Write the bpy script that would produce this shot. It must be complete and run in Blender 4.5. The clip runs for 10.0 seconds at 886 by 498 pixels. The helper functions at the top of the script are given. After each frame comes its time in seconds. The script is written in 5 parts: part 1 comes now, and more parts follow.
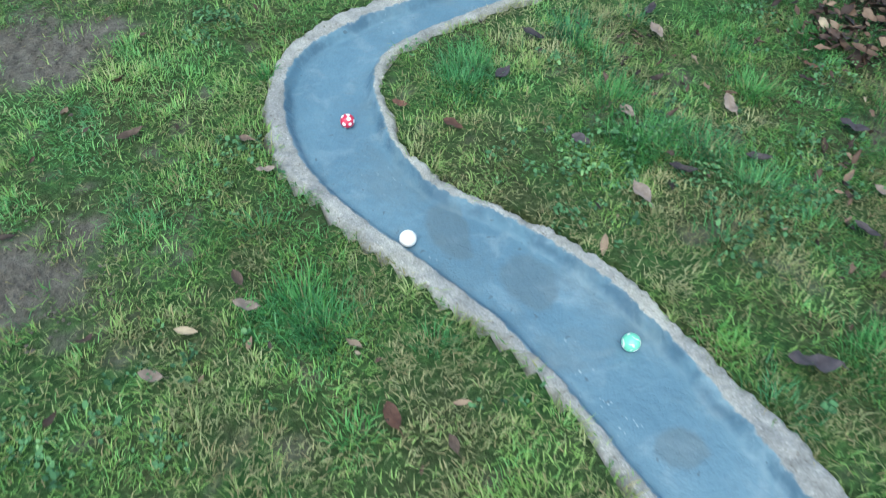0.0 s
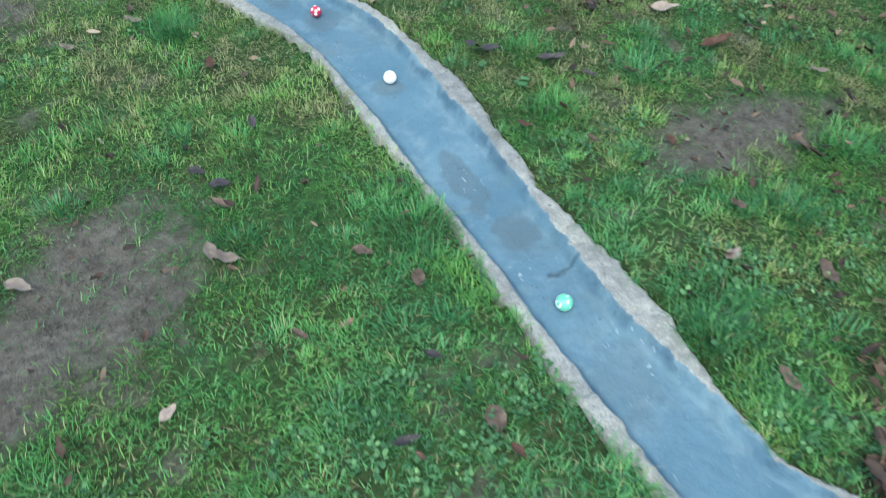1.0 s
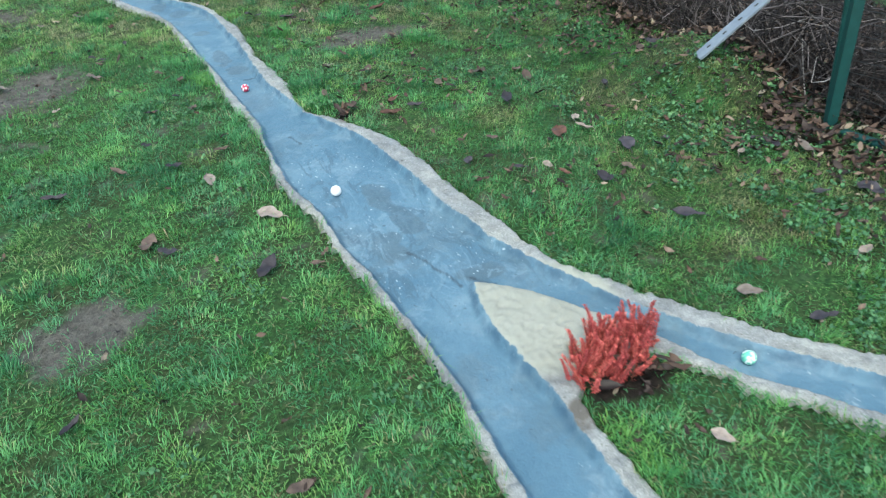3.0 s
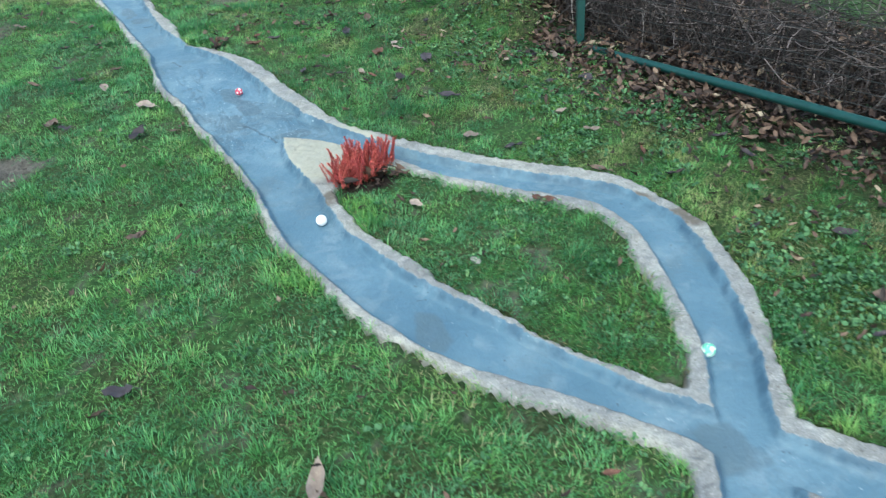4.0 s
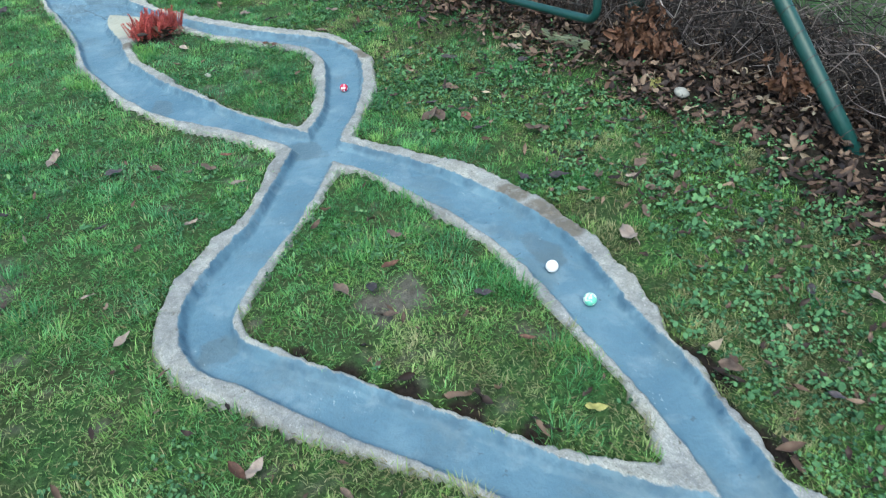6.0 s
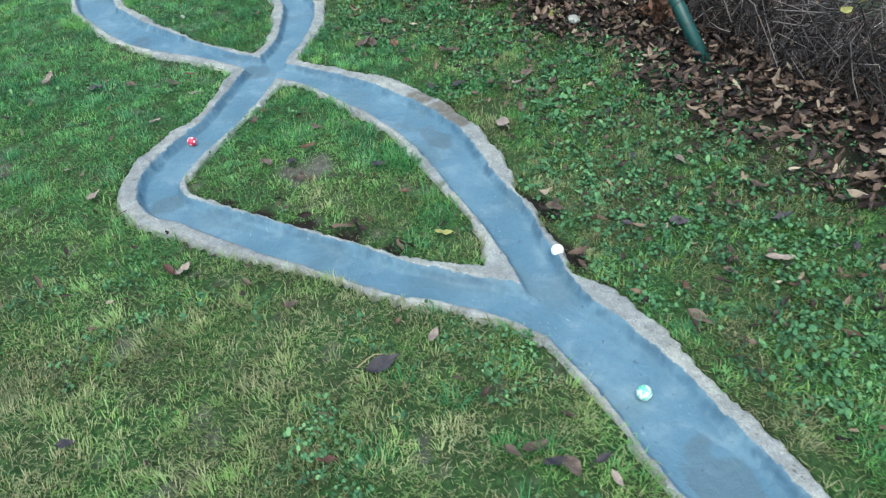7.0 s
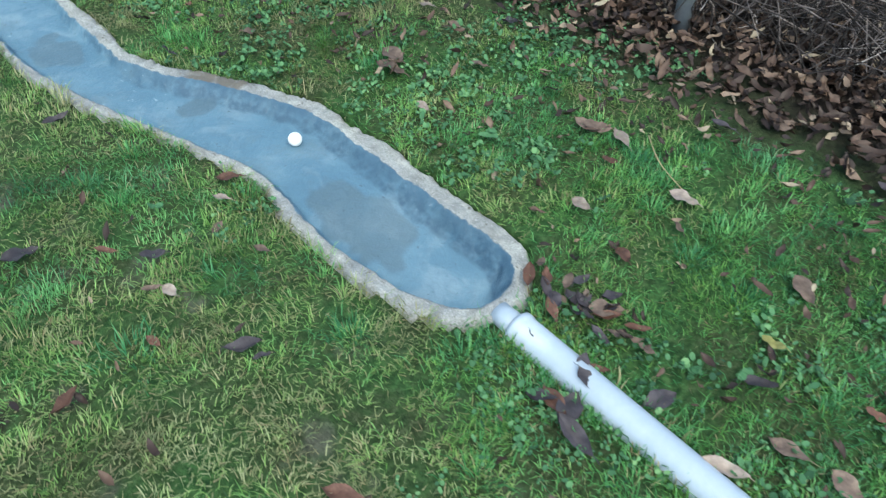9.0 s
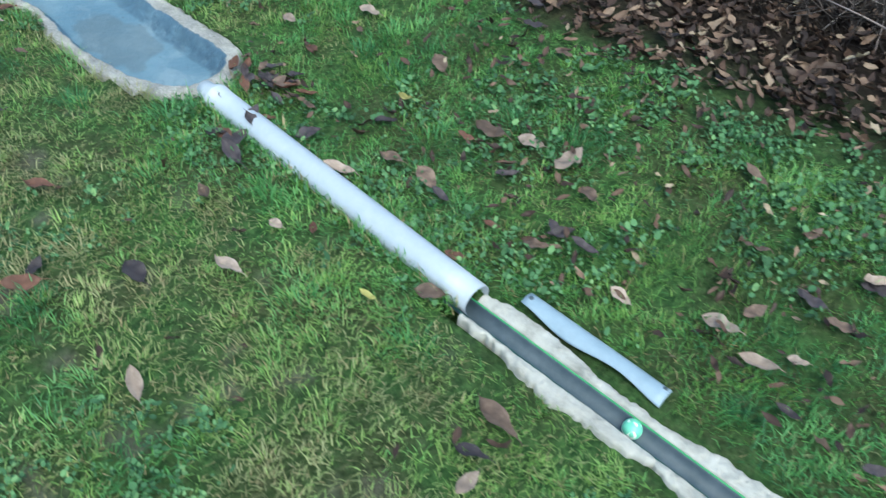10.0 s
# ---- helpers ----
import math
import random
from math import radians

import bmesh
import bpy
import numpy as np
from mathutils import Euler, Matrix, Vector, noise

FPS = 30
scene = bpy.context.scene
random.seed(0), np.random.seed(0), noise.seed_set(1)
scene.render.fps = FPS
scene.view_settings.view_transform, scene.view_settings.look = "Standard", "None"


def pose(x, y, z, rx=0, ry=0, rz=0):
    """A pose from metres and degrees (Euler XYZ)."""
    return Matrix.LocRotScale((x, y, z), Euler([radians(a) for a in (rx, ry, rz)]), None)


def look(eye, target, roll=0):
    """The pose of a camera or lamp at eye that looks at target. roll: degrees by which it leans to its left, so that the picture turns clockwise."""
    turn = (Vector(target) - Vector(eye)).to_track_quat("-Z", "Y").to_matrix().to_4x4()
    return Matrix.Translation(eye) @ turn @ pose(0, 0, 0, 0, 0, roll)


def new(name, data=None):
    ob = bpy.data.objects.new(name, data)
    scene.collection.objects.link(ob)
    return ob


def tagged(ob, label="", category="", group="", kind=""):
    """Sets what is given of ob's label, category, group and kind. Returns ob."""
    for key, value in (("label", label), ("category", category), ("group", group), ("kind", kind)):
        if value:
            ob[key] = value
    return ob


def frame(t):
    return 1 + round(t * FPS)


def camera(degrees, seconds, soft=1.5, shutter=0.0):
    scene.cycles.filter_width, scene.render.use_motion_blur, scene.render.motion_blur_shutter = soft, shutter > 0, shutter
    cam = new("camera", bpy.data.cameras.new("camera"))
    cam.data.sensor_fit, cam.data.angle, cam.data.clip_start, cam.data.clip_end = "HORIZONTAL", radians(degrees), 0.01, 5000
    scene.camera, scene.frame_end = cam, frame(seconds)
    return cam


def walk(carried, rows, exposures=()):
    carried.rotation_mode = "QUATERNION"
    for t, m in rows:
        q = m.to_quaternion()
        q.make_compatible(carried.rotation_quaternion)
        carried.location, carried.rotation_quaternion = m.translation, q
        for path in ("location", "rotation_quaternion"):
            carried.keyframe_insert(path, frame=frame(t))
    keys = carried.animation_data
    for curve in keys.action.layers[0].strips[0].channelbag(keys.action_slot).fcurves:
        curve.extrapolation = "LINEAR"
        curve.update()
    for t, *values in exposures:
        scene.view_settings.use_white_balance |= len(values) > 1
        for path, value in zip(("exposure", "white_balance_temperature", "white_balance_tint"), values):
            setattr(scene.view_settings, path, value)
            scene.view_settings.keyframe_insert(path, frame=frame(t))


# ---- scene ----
cam = camera(62.7, 10.0, soft=1.2, shutter=0.13)
PATH = [
    (0, (0.076, -0.087, 1.328), (0.623, 1.088, -0.195), 2.0),
    (0.5, (0.105, -0.843, 1.362), (0.593, 0.41, -0.119), -0.7),
    (1, (0.178, -1.604, 1.35), (0.719, -0.355, -0.116), 1.3),
    (1.5, (0.204, -2.386, 1.342), (0.789, -1.11, -0.083), -0.8),
    (2, (0.334, -3.072, 1.364), (0.929, -1.774, -0.037), -0.2),
    (2.2, (0.384, -3.344, 1.414), (0.959, -2.008, 0.041), 0.1),
    (3.3, (0.508, -4.921, 1.474), (1.116, -3.381, 0.352), -3.2),
    (3.5, (0.538, -5.192, 1.46), (1.153, -3.656, 0.335), -3.4),
    (4, (0.635, -5.868, 1.474), (1.312, -4.375, 0.329), -2.6),
    (4.5, (0.754, -6.456, 1.429), (1.481, -5.016, 0.247), 0.2),
    (5, (0.831, -6.955, 1.44), (1.527, -5.518, 0.236), -0.5),
    (5.5, (0.937, -7.389, 1.478), (1.656, -5.942, 0.3), -1.2),
    (5.7, (0.987, -7.555, 1.468), (1.729, -6.115, 0.295), -0.7),
    (6.8, (1.053, -8.525, 1.485), (1.732, -7.071, 0.292), -2.9),
    (7, (1.088, -8.683, 1.483), (1.762, -7.239, 0.275), -2.5),
    (7.5, (1.251, -9.135, 1.457), (1.904, -7.703, 0.223), -2.4),
    (8, (1.278, -9.581, 1.427), (2.11, -8.319, 0.118), -4.3),
    (8.5, (1.315, -10.054, 1.352), (2.316, -8.999, -0.022), -1.9),
    (9, (1.452, -10.505, 1.329), (2.487, -9.542, -0.086), 4.2),
    (9.5, (1.401, -11.026, 1.305), (2.451, -10.073, -0.106), 2.0),
    (10, (1.422, -11.619, 1.272), (2.51, -10.722, -0.147), 4.7),
]
walk(cam, [(t, look(eye, target, roll)) for t, eye, target, roll in PATH], exposures=[(0, 1.4, 6500, -4), (10, 1.4, 6500, -4)])

# ---- light: an overcast late afternoon ----
world = bpy.data.worlds.new("world")
scene.world = world
world.use_nodes = True
wn = world.node_tree.nodes
sky = wn.new("ShaderNodeTexSky")
sky.sky_type, sky.sun_disc = "NISHITA", False
sky.sun_elevation, sky.sun_rotation = radians(58), radians(215)
sky.air_density, sky.dust_density, sky.ozone_density = 1.0, 2.5, 1.0
world.node_tree.links.new(sky.outputs["Color"], wn["Background"].inputs["Color"])
wn["Background"].inputs["Strength"].default_value = 0.13
sun_data = bpy.data.lights.new("sun", "SUN")
sun_data.energy, sun_data.angle, sun_data.color = 0.75, radians(50), (1.0, 0.97, 0.93)
sun = new("sun", sun_data)
sun.matrix_world = look((-0.35, -0.5, 11.0), (0, 0, 10))



# ---- materials ----
class Nodes:
    """A small helper that strings shader nodes together."""

    def __init__(self, name, rough=0.8, spec=0.3, metal=0.0):
        self.mat = bpy.data.materials.new(name)
        self.mat.use_nodes = True
        self.tree = self.mat.node_tree
        self.bsdf = self.tree.nodes["Principled BSDF"]
        self.bsdf.inputs["Roughness"].default_value = rough
        self.bsdf.inputs["Specular IOR Level"].default_value = spec
        self.bsdf.inputs["Metallic"].default_value = metal

    def node(self, kind, **values):
        n = self.tree.nodes.new(kind)
        for key, value in values.items():
            n.inputs[key].default_value = value
        return n

    def link(self, a, b):
        self.tree.links.new(a, b)

    def place(self, space="Object"):
        return self.tree.nodes.new("ShaderNodeTexCoord").outputs[space]

    def noise(self, scale, detail=4.0, rough=0.6, vector=None, distortion=0.0):
        n = self.node("ShaderNodeTexNoise", Scale=scale, Detail=detail, Roughness=rough, Distortion=distortion)
        self.link(vector or self.place(), n.inputs["Vector"])
        return n.outputs["Fac"]

    def ramp(self, fac, stops):
        n = self.tree.nodes.new("ShaderNodeValToRGB")
        el = n.color_ramp.elements
        while len(el) < len(stops):
            el.new(0.5)
        for e, (p, c) in zip(el, stops):
            e.position, e.color = p, (*c, 1) if len(c) == 3 else c
        self.link(fac, n.inputs["Fac"])
        return n.outputs["Color"]

    def step(self, fac, low, high):
        n = self.node("ShaderNodeMapRange", **{"From Min": low, "From Max": high})
        self.link(fac, n.inputs["Value"])
        return n.outputs["Result"]

    def mix(self, fac, a, b, how="MIX"):
        n = self.tree.nodes.new("ShaderNodeMix")
        n.data_type, n.blend_type = "RGBA", how
        for value, socket in ((fac, n.inputs[0]), (a, n.inputs[6]), (b, n.inputs[7])):
            if isinstance(value, (int, float)):
                socket.default_value = value
            elif isinstance(value, tuple):
                socket.default_value = (*value, 1)
            else:
                self.link(value, socket)
        return n.outputs[2]

    def maths(self, how, a, b=0.0):
        n = self.tree.nodes.new("ShaderNodeMath")
        n.operation = how
        for value, socket in ((a, n.inputs[0]), (b, n.inputs[1])):
            if isinstance(value, (int, float)):
                socket.default_value = value
            else:
                self.link(value, socket)
        return n.outputs[0]

    def attribute(self, name):
        n = self.tree.nodes.new("ShaderNodeAttribute")
        n.attribute_name = name
        return n.outputs["Fac"]

    def random(self):
        return self.tree.nodes.new("ShaderNodeObjectInfo").outputs["Random"]

    def island(self):
        return self.tree.nodes.new("ShaderNodeNewGeometry").outputs["Random Per Island"]

    def colour(self, c):
        if isinstance(c, tuple):
            self.bsdf.inputs["Base Color"].default_value = (*c, 1)
        else:
            self.link(c, self.bsdf.inputs["Base Color"])
        return self

    def rough(self, r):
        self.link(r, self.bsdf.inputs["Roughness"])
        return self

    def bump(self, height, strength=0.5, distance=0.01):
        n = self.node("ShaderNodeBump", Strength=strength, Distance=distance)
        self.link(height, n.inputs["Height"])
        self.link(n.outputs["Normal"], self.bsdf.inputs["Normal"])
        return self


def mat_track():
    """Concrete, painted blue inside the channel; the paint is worn, stained and cracked, the bare rim rough and dirty."""
    m = Nodes("painted_concrete", 0.6, 0.4)
    inset, stain, scuffed = m.attribute("inset"), m.attribute("stain"), m.attribute("scuff")
    grain, coarse, wear = m.noise(260, 3), m.noise(34, 5, 0.65), m.noise(6, 6, 0.7)
    bare = m.ramp(m.noise(16, 6, 0.75), [(0.28, (0.225, 0.234, 0.236)), (0.5, (0.365, 0.378, 0.380)), (0.72, (0.530, 0.545, 0.545))])
    bare = m.mix(1.0, bare, m.ramp(m.noise(2.4, 4, 0.6), [(0.32, (0.70, 0.71, 0.74)), (0.5, (0.98, 0.98, 0.97)), (0.66, (1.18, 1.16, 1.08))]), "MULTIPLY")
    bare = m.mix(m.step(grain, 0.35, 0.65), m.mix(0.55, bare, (0.10, 0.10, 0.095)), bare)
    bare = m.mix(m.step(m.noise(90, 4, 0.7), 0.60, 0.72), bare, m.mix(0.75, bare, (0.62, 0.63, 0.62)))
    bare = m.mix(m.step(m.noise(75, 3, 0.7), 0.38, 0.30), bare, (0.12, 0.115, 0.10))
    soiled = m.step(m.maths("ADD", m.attribute("outset"), m.maths("MULTIPLY", m.maths("SUBTRACT", m.noise(30, 5, 0.7), 0.5), 0.07)), 0.000, 0.014)
    bare = m.mix(m.maths("MULTIPLY", m.maths("MULTIPLY", soiled, m.step(m.noise(5, 3), 0.40, 0.60)), 0.6), bare, m.mix(m.step(coarse, 0.4, 0.6), (0.105, 0.095, 0.060), (0.165, 0.165, 0.105)))
    bare = m.mix(m.maths("MULTIPLY", m.attribute("earthy"), m.step(coarse, 0.18, 0.5)), bare, (0.150, 0.136, 0.118))
    bare = m.mix(m.attribute("cream"), bare, m.mix(m.step(wear, 0.3, 0.7), (0.33, 0.335, 0.285), (0.42, 0.425, 0.365)))
    blue = m.ramp(m.noise(3.6, 6, 0.62), [(0.28, (0.080, 0.162, 0.232)), (0.5, (0.106, 0.200, 0.274)), (0.72, (0.160, 0.264, 0.336))])
    blue = m.mix(m.step(m.noise(9, 5, 0.6, distortion=0.5), 0.52, 0.66), blue, m.mix(0.5, blue, (0.225, 0.315, 0.375)))
    blue = m.mix(m.step(m.noise(2.6, 6, 0.7, distortion=0.4), 0.52, 0.62), blue, m.mix(0.5, blue, (0.105, 0.158, 0.192)))
    blue = m.mix(m.maths("MULTIPLY", m.step(coarse, 0.5, 0.8), 0.6), blue, (0.088, 0.160, 0.218))
    blue = m.mix(m.maths("MULTIPLY", stain, m.maths("ADD", 0.30, m.maths("MULTIPLY", wear, 0.6))), blue, (0.086, 0.128, 0.156))
    # the basin is scuffed along its run: dark wet patches, pale scratches and flecks
    along = m.node("ShaderNodeMapping", Scale=(13.0, 4.5, 1.0), Rotation=(0.0, 0.0, 0.22))
    m.link(m.place(), along.inputs["Vector"])
    streak = m.noise(1.0, 6, 0.68, along.outputs["Vector"], 1.2)
    blue = m.mix(m.maths("MULTIPLY", scuffed, m.step(streak, 0.54, 0.60)), blue, m.mix(0.58, blue, (0.062, 0.112, 0.155)))
    blue = m.mix(m.maths("MULTIPLY", scuffed, m.step(streak, 0.44, 0.36)), blue, m.mix(0.35, blue, (0.22, 0.34, 0.43)))
    blots = m.noise(14, 5, 0.65, distortion=0.8)
    blue = m.mix(m.maths("MULTIPLY", scuffed, m.step(blots, 0.60, 0.64)), blue, m.mix(0.4, blue, (0.24, 0.35, 0.42)))
    fine = m.node("ShaderNodeMapping", Scale=(110.0, 45.0, 60.0), Rotation=(0.0, 0.0, 0.35))
    m.link(m.place(), fine.inputs["Vector"])
    flecks = m.step(m.noise(1.0, 2, 0.5, fine.outputs["Vector"]), 0.68, 0.72)
    fleck_zone = m.maths("ADD", m.maths("MULTIPLY", scuffed, m.step(m.noise(7, 3), 0.44, 0.56)), m.maths("MULTIPLY", 0.5, m.step(m.noise(3.3, 2), 0.54, 0.62)))
    blue = m.mix(m.maths("MULTIPLY", flecks, fleck_zone), blue, (0.46, 0.55, 0.60))
    specks = m.step(m.noise(48, 2, 0.5, distortion=0.5), 0.29, 0.26)
    blue = m.mix(m.maths("MULTIPLY", specks, 0.65), blue, (0.055, 0.085, 0.115))
    blue = m.mix(m.maths("MULTIPLY", 0.75, m.attribute("crack")), blue, (0.028, 0.045, 0.065))
    # shade on the fence-side slope, mixed into the paint colour
    blue = m.mix(m.maths("MULTIPLY", m.attribute("slope_shade"), m.maths("ADD", 0.35, m.maths("MULTIPLY", 0.55, m.step(coarse, 0.35, 0.6)))), blue, (0.042, 0.088, 0.140))
    ragged = m.maths("ADD", inset, m.maths("MULTIPLY", m.maths("SUBTRACT", m.noise(40, 4, 0.65), 0.5), 0.020))
    painted = m.step(ragged, 0.001, -0.003)
    # shade along the channel wall, put into the paint colour in patches
    edge = m.maths("MULTIPLY", m.step(ragged, -0.034, -0.012), m.step(ragged, 0.004, -0.004))
    blue = m.mix(m.maths("MULTIPLY", edge, m.maths("MULTIPLY", 0.8, m.step(m.noise(11, 4, 0.6), 0.42, 0.60))), blue, (0.052, 0.108, 0.168))
    m.colour(m.mix(painted, bare, blue))
    m.rough(m.mix(painted, (0.93, 0.93, 0.93), m.ramp(wear, [(0.3, (0.36,) * 3), (0.7, (0.60,) * 3)])))
    return m.bump(m.mix(painted, m.mix(0.5, grain, coarse), m.mix(0.8, grain, coarse)), 1.0, 0.008).mat


def mat_concrete(name="pale_concrete", tint=(1, 1, 1)):
    m = Nodes(name, 0.92, 0.2)
    c = m.ramp(m.noise(14, 6, 0.7), [(0.3, (0.21, 0.205, 0.18)), (0.52, (0.38, 0.37, 0.335)), (0.75, (0.50, 0.49, 0.45))])
    c = m.mix(1.0, c, tint, "MULTIPLY")
    return m.colour(c).bump(m.noise(120, 5, 0.7), 0.7, 0.006).mat


def mat_soil():
    """Soil between the grass roots, with moss, straw and bare earth."""
    m = Nodes("soil", 0.95, 0.15)
    where = m.place()
    c = m.ramp(m.noise(60, 6, 0.7, where), [(0.3, (0.016, 0.026, 0.011)), (0.5, (0.046, 0.070, 0.028)), (0.7, (0.125, 0.145, 0.076))])
    moss = m.mix(m.step(m.noise(45, 4, 0.7, where), 0.4, 0.65), (0.022, 0.062, 0.020), (0.075, 0.165, 0.052))
    c = m.mix(m.step(m.noise(3.2, 5, 0.7, where), 0.40, 0.58), c, moss)
    earth = m.ramp(m.noise(30, 6, 0.75, where), [(0.25, (0.066, 0.062, 0.054)), (0.5, (0.142, 0.133, 0.117)), (0.75, (0.235, 0.222, 0.200))])
    c = m.mix(m.attribute("bare"), c, earth)
    litter = m.ramp(m.noise(50, 5, 0.7, where), [(0.3, (0.012, 0.010, 0.009)), (0.6, (0.032, 0.025, 0.021)), (0.8, (0.062, 0.047, 0.038))])
    c = m.mix(m.attribute("litter"), c, litter)
    return m.colour(c).bump(m.noise(110, 5, 0.7, where), 0.9, 0.015).mat


def mat_grass():
    """hue runs from blue-green over fresh and yellow-green to dull olive; tone from the dark foot to the pale tip colours."""
    m = Nodes("grass_blade", 0.5, 0.35)
    tone, hue = m.attribute("tone"), m.attribute("hue")
    cold = m.ramp(tone, [(0.0, (0.014, 0.058, 0.030)), (0.45, (0.055, 0.215, 0.092)), (1.0, (0.170, 0.450, 0.205))])
    fresh = m.ramp(tone, [(0.0, (0.018, 0.074, 0.020)), (0.45, (0.086, 0.292, 0.078)), (1.0, (0.250, 0.570, 0.195))])
    sunny = m.ramp(tone, [(0.0, (0.036, 0.090, 0.016)), (0.45, (0.150, 0.325, 0.068)), (1.0, (0.345, 0.585, 0.170))])
    olive = m.ramp(tone, [(0.0, (0.056, 0.076, 0.036)), (0.45, (0.205, 0.260, 0.118)), (1.0, (0.440, 0.480, 0.270))])
    c = m.mix(m.step(hue, 0.08, 0.38), cold, fresh)
    c = m.mix(m.step(hue, 0.42, 0.66), c, sunny)
    c = m.mix(m.step(hue, 0.68, 0.95), c, olive)
    c = m.mix(m.attribute("straw"), c, m.ramp(tone, [(0.0, (0.15, 0.115, 0.060)), (0.5, (0.30, 0.26, 0.145)), (1.0, (0.52, 0.48, 0.29))]))
    thin = m.tree.nodes.new("ShaderNodeBsdfTranslucent")
    m.link(c, thin.inputs["Color"])
    both = m.node("ShaderNodeMixShader", Fac=0.35)
    m.link(m.bsdf.outputs["BSDF"], both.inputs[1])
    m.link(thin.outputs["BSDF"], both.inputs[2])
    m.link(both.outputs["Shader"], m.tree.nodes["Material Output"].inputs["Surface"])
    return m.colour(c).mat


def mat_weed():
    m = Nodes("weed_leaf", 0.75, 0.2)
    c = m.ramp(m.attribute("tone"), [(0.0, (0.026, 0.070, 0.036)), (0.45, (0.062, 0.158, 0.072)), (0.85, (0.108, 0.238, 0.104)), (1.0, (0.165, 0.305, 0.130))])
    return m.colour(c).bump(m.noise(300, 2), 0.3, 0.001).mat


def mat_leaf(name, dark, mid, pale):
    m = Nodes(name, 0.62, 0.3)
    spot = m.noise(45, 5, 0.7)
    c = m.ramp(spot, [(0.25, dark), (0.5, mid), (0.75, pale)])
    shift = m.ramp(m.random(), [(0.0, (0.65,) * 3), (1.0, (1.25,) * 3)])
    c = m.mix(1.0, c, shift, "MULTIPLY")
    return m.colour(c).bump(m.noise(160, 3), 0.5, 0.002).mat


def mat_litter():
    m = Nodes("leaf_litter", 0.7, 0.25)
    c = m.ramp(m.attribute("tone"), [(0.0, (0.020, 0.015, 0.015)), (0.3, (0.060, 0.039, 0.032)), (0.55, (0.122, 0.078, 0.058)), (0.8, (0.24, 0.175, 0.130)), (1.0, (0.42, 0.37, 0.27))])
    c = m.mix(m.step(m.noise(60, 4), 0.35, 0.75), c, m.mix(0.35, c, (0.03, 0.02, 0.015)))
    m.bsdf.inputs["Roughness"].default_value = 0.5
    return m.colour(c).mat


def mat_twig():
    m = Nodes("dry_twig", 0.85, 0.2)
    c = m.ramp(m.attribute("tone"), [(0.0, (0.012, 0.010, 0.010)), (0.5, (0.082, 0.071, 0.069)), (0.85, (0.27, 0.230, 0.225)), (1.0, (0.52, 0.48, 0.45))])
    return m.colour(c).mat


def mat_paint(name, a, b, rough=0.45, metal=0.0):
    m = Nodes(name, rough, 0.5, metal)
    worn = m.noise(24, 6, 0.7)
    return m.colour(m.mix(m.step(worn, 0.35, 0.75), a, b)).bump(m.noise(90, 3), 0.15, 0.002).mat


def mat_white_ball():
    m = Nodes("white_plastic", 0.35, 0.5)
    return m.colour(m.mix(m.step(m.noise(60, 3), 0.45, 0.8), (0.86, 0.86, 0.84), (0.74, 0.75, 0.74))).mat


def mat_green_ball():
    """Mint plastic with white swirls."""
    m = Nodes("mint_swirl_plastic", 0.3, 0.5)
    swirl = m.noise(42, 2, 0.4, distortion=1.6)
    return m.colour(m.mix(m.step(swirl, 0.51, 0.58), (0.16, 0.56, 0.40), (0.72, 0.80, 0.75))).mat


def mat_red_ball():
    """Red plastic with white round dots."""
    m = Nodes("dotted_red_plastic", 0.3, 0.5)
    v = m.node("ShaderNodeTexVoronoi", Scale=62.0, Randomness=0.35)
    m.link(m.place(), v.inputs["Vector"])
    return m.colour(m.mix(m.step(v.outputs["Distance"], 0.40, 0.36), (0.50, 0.025, 0.075), (0.86, 0.84, 0.84))).mat


def mat_heather(name, a, b):
    m = Nodes(name, 0.6, 0.3)
    return m.colour(m.mix(m.island(), a, b)).mat


TRACK, CONCRETE, SOIL, GRASS = mat_track(), mat_concrete(), mat_soil(), mat_grass()
WEED, LITTER, TWIG = mat_weed(), mat_litter(), mat_twig()
GREEN_STEEL = mat_paint("green_coated_steel", (0.006, 0.046, 0.044), (0.011, 0.070, 0.064), 0.4)
GREY_STEEL = mat_paint("galvanised_steel", (0.30, 0.34, 0.38), (0.22, 0.25, 0.29), 0.45, 0.4)
WIRE = mat_paint("dull_wire", (0.07, 0.075, 0.075), (0.04, 0.045, 0.045), 0.5, 0.5)
PIPE_WHITE = mat_paint("white_pvc", (0.40, 0.465, 0.55), (0.33, 0.40, 0.48), 0.4)
PIPE_GREY = mat_paint("pale_blue_grey_pvc", (0.27, 0.37, 0.46), (0.21, 0.30, 0.38), 0.45)
GUTTER_DARK = mat_paint("dark_grey_plastic", (0.050, 0.080, 0.105), (0.095, 0.130, 0.160), 0.55)
GUTTER_EDGE = mat_paint("green_plastic_edge", (0.03, 0.30, 0.12), (0.08, 0.42, 0.16), 0.4)
BEDDING = mat_concrete("bedding_mortar", (1.06, 1.11, 1.16))
STONE = mat_concrete("pebble", (0.85, 0.88, 0.9))
WITHERED = mat_leaf("withered_leaf", (0.060, 0.030, 0.021), (0.125, 0.062, 0.040), (0.22, 0.125, 0.08))
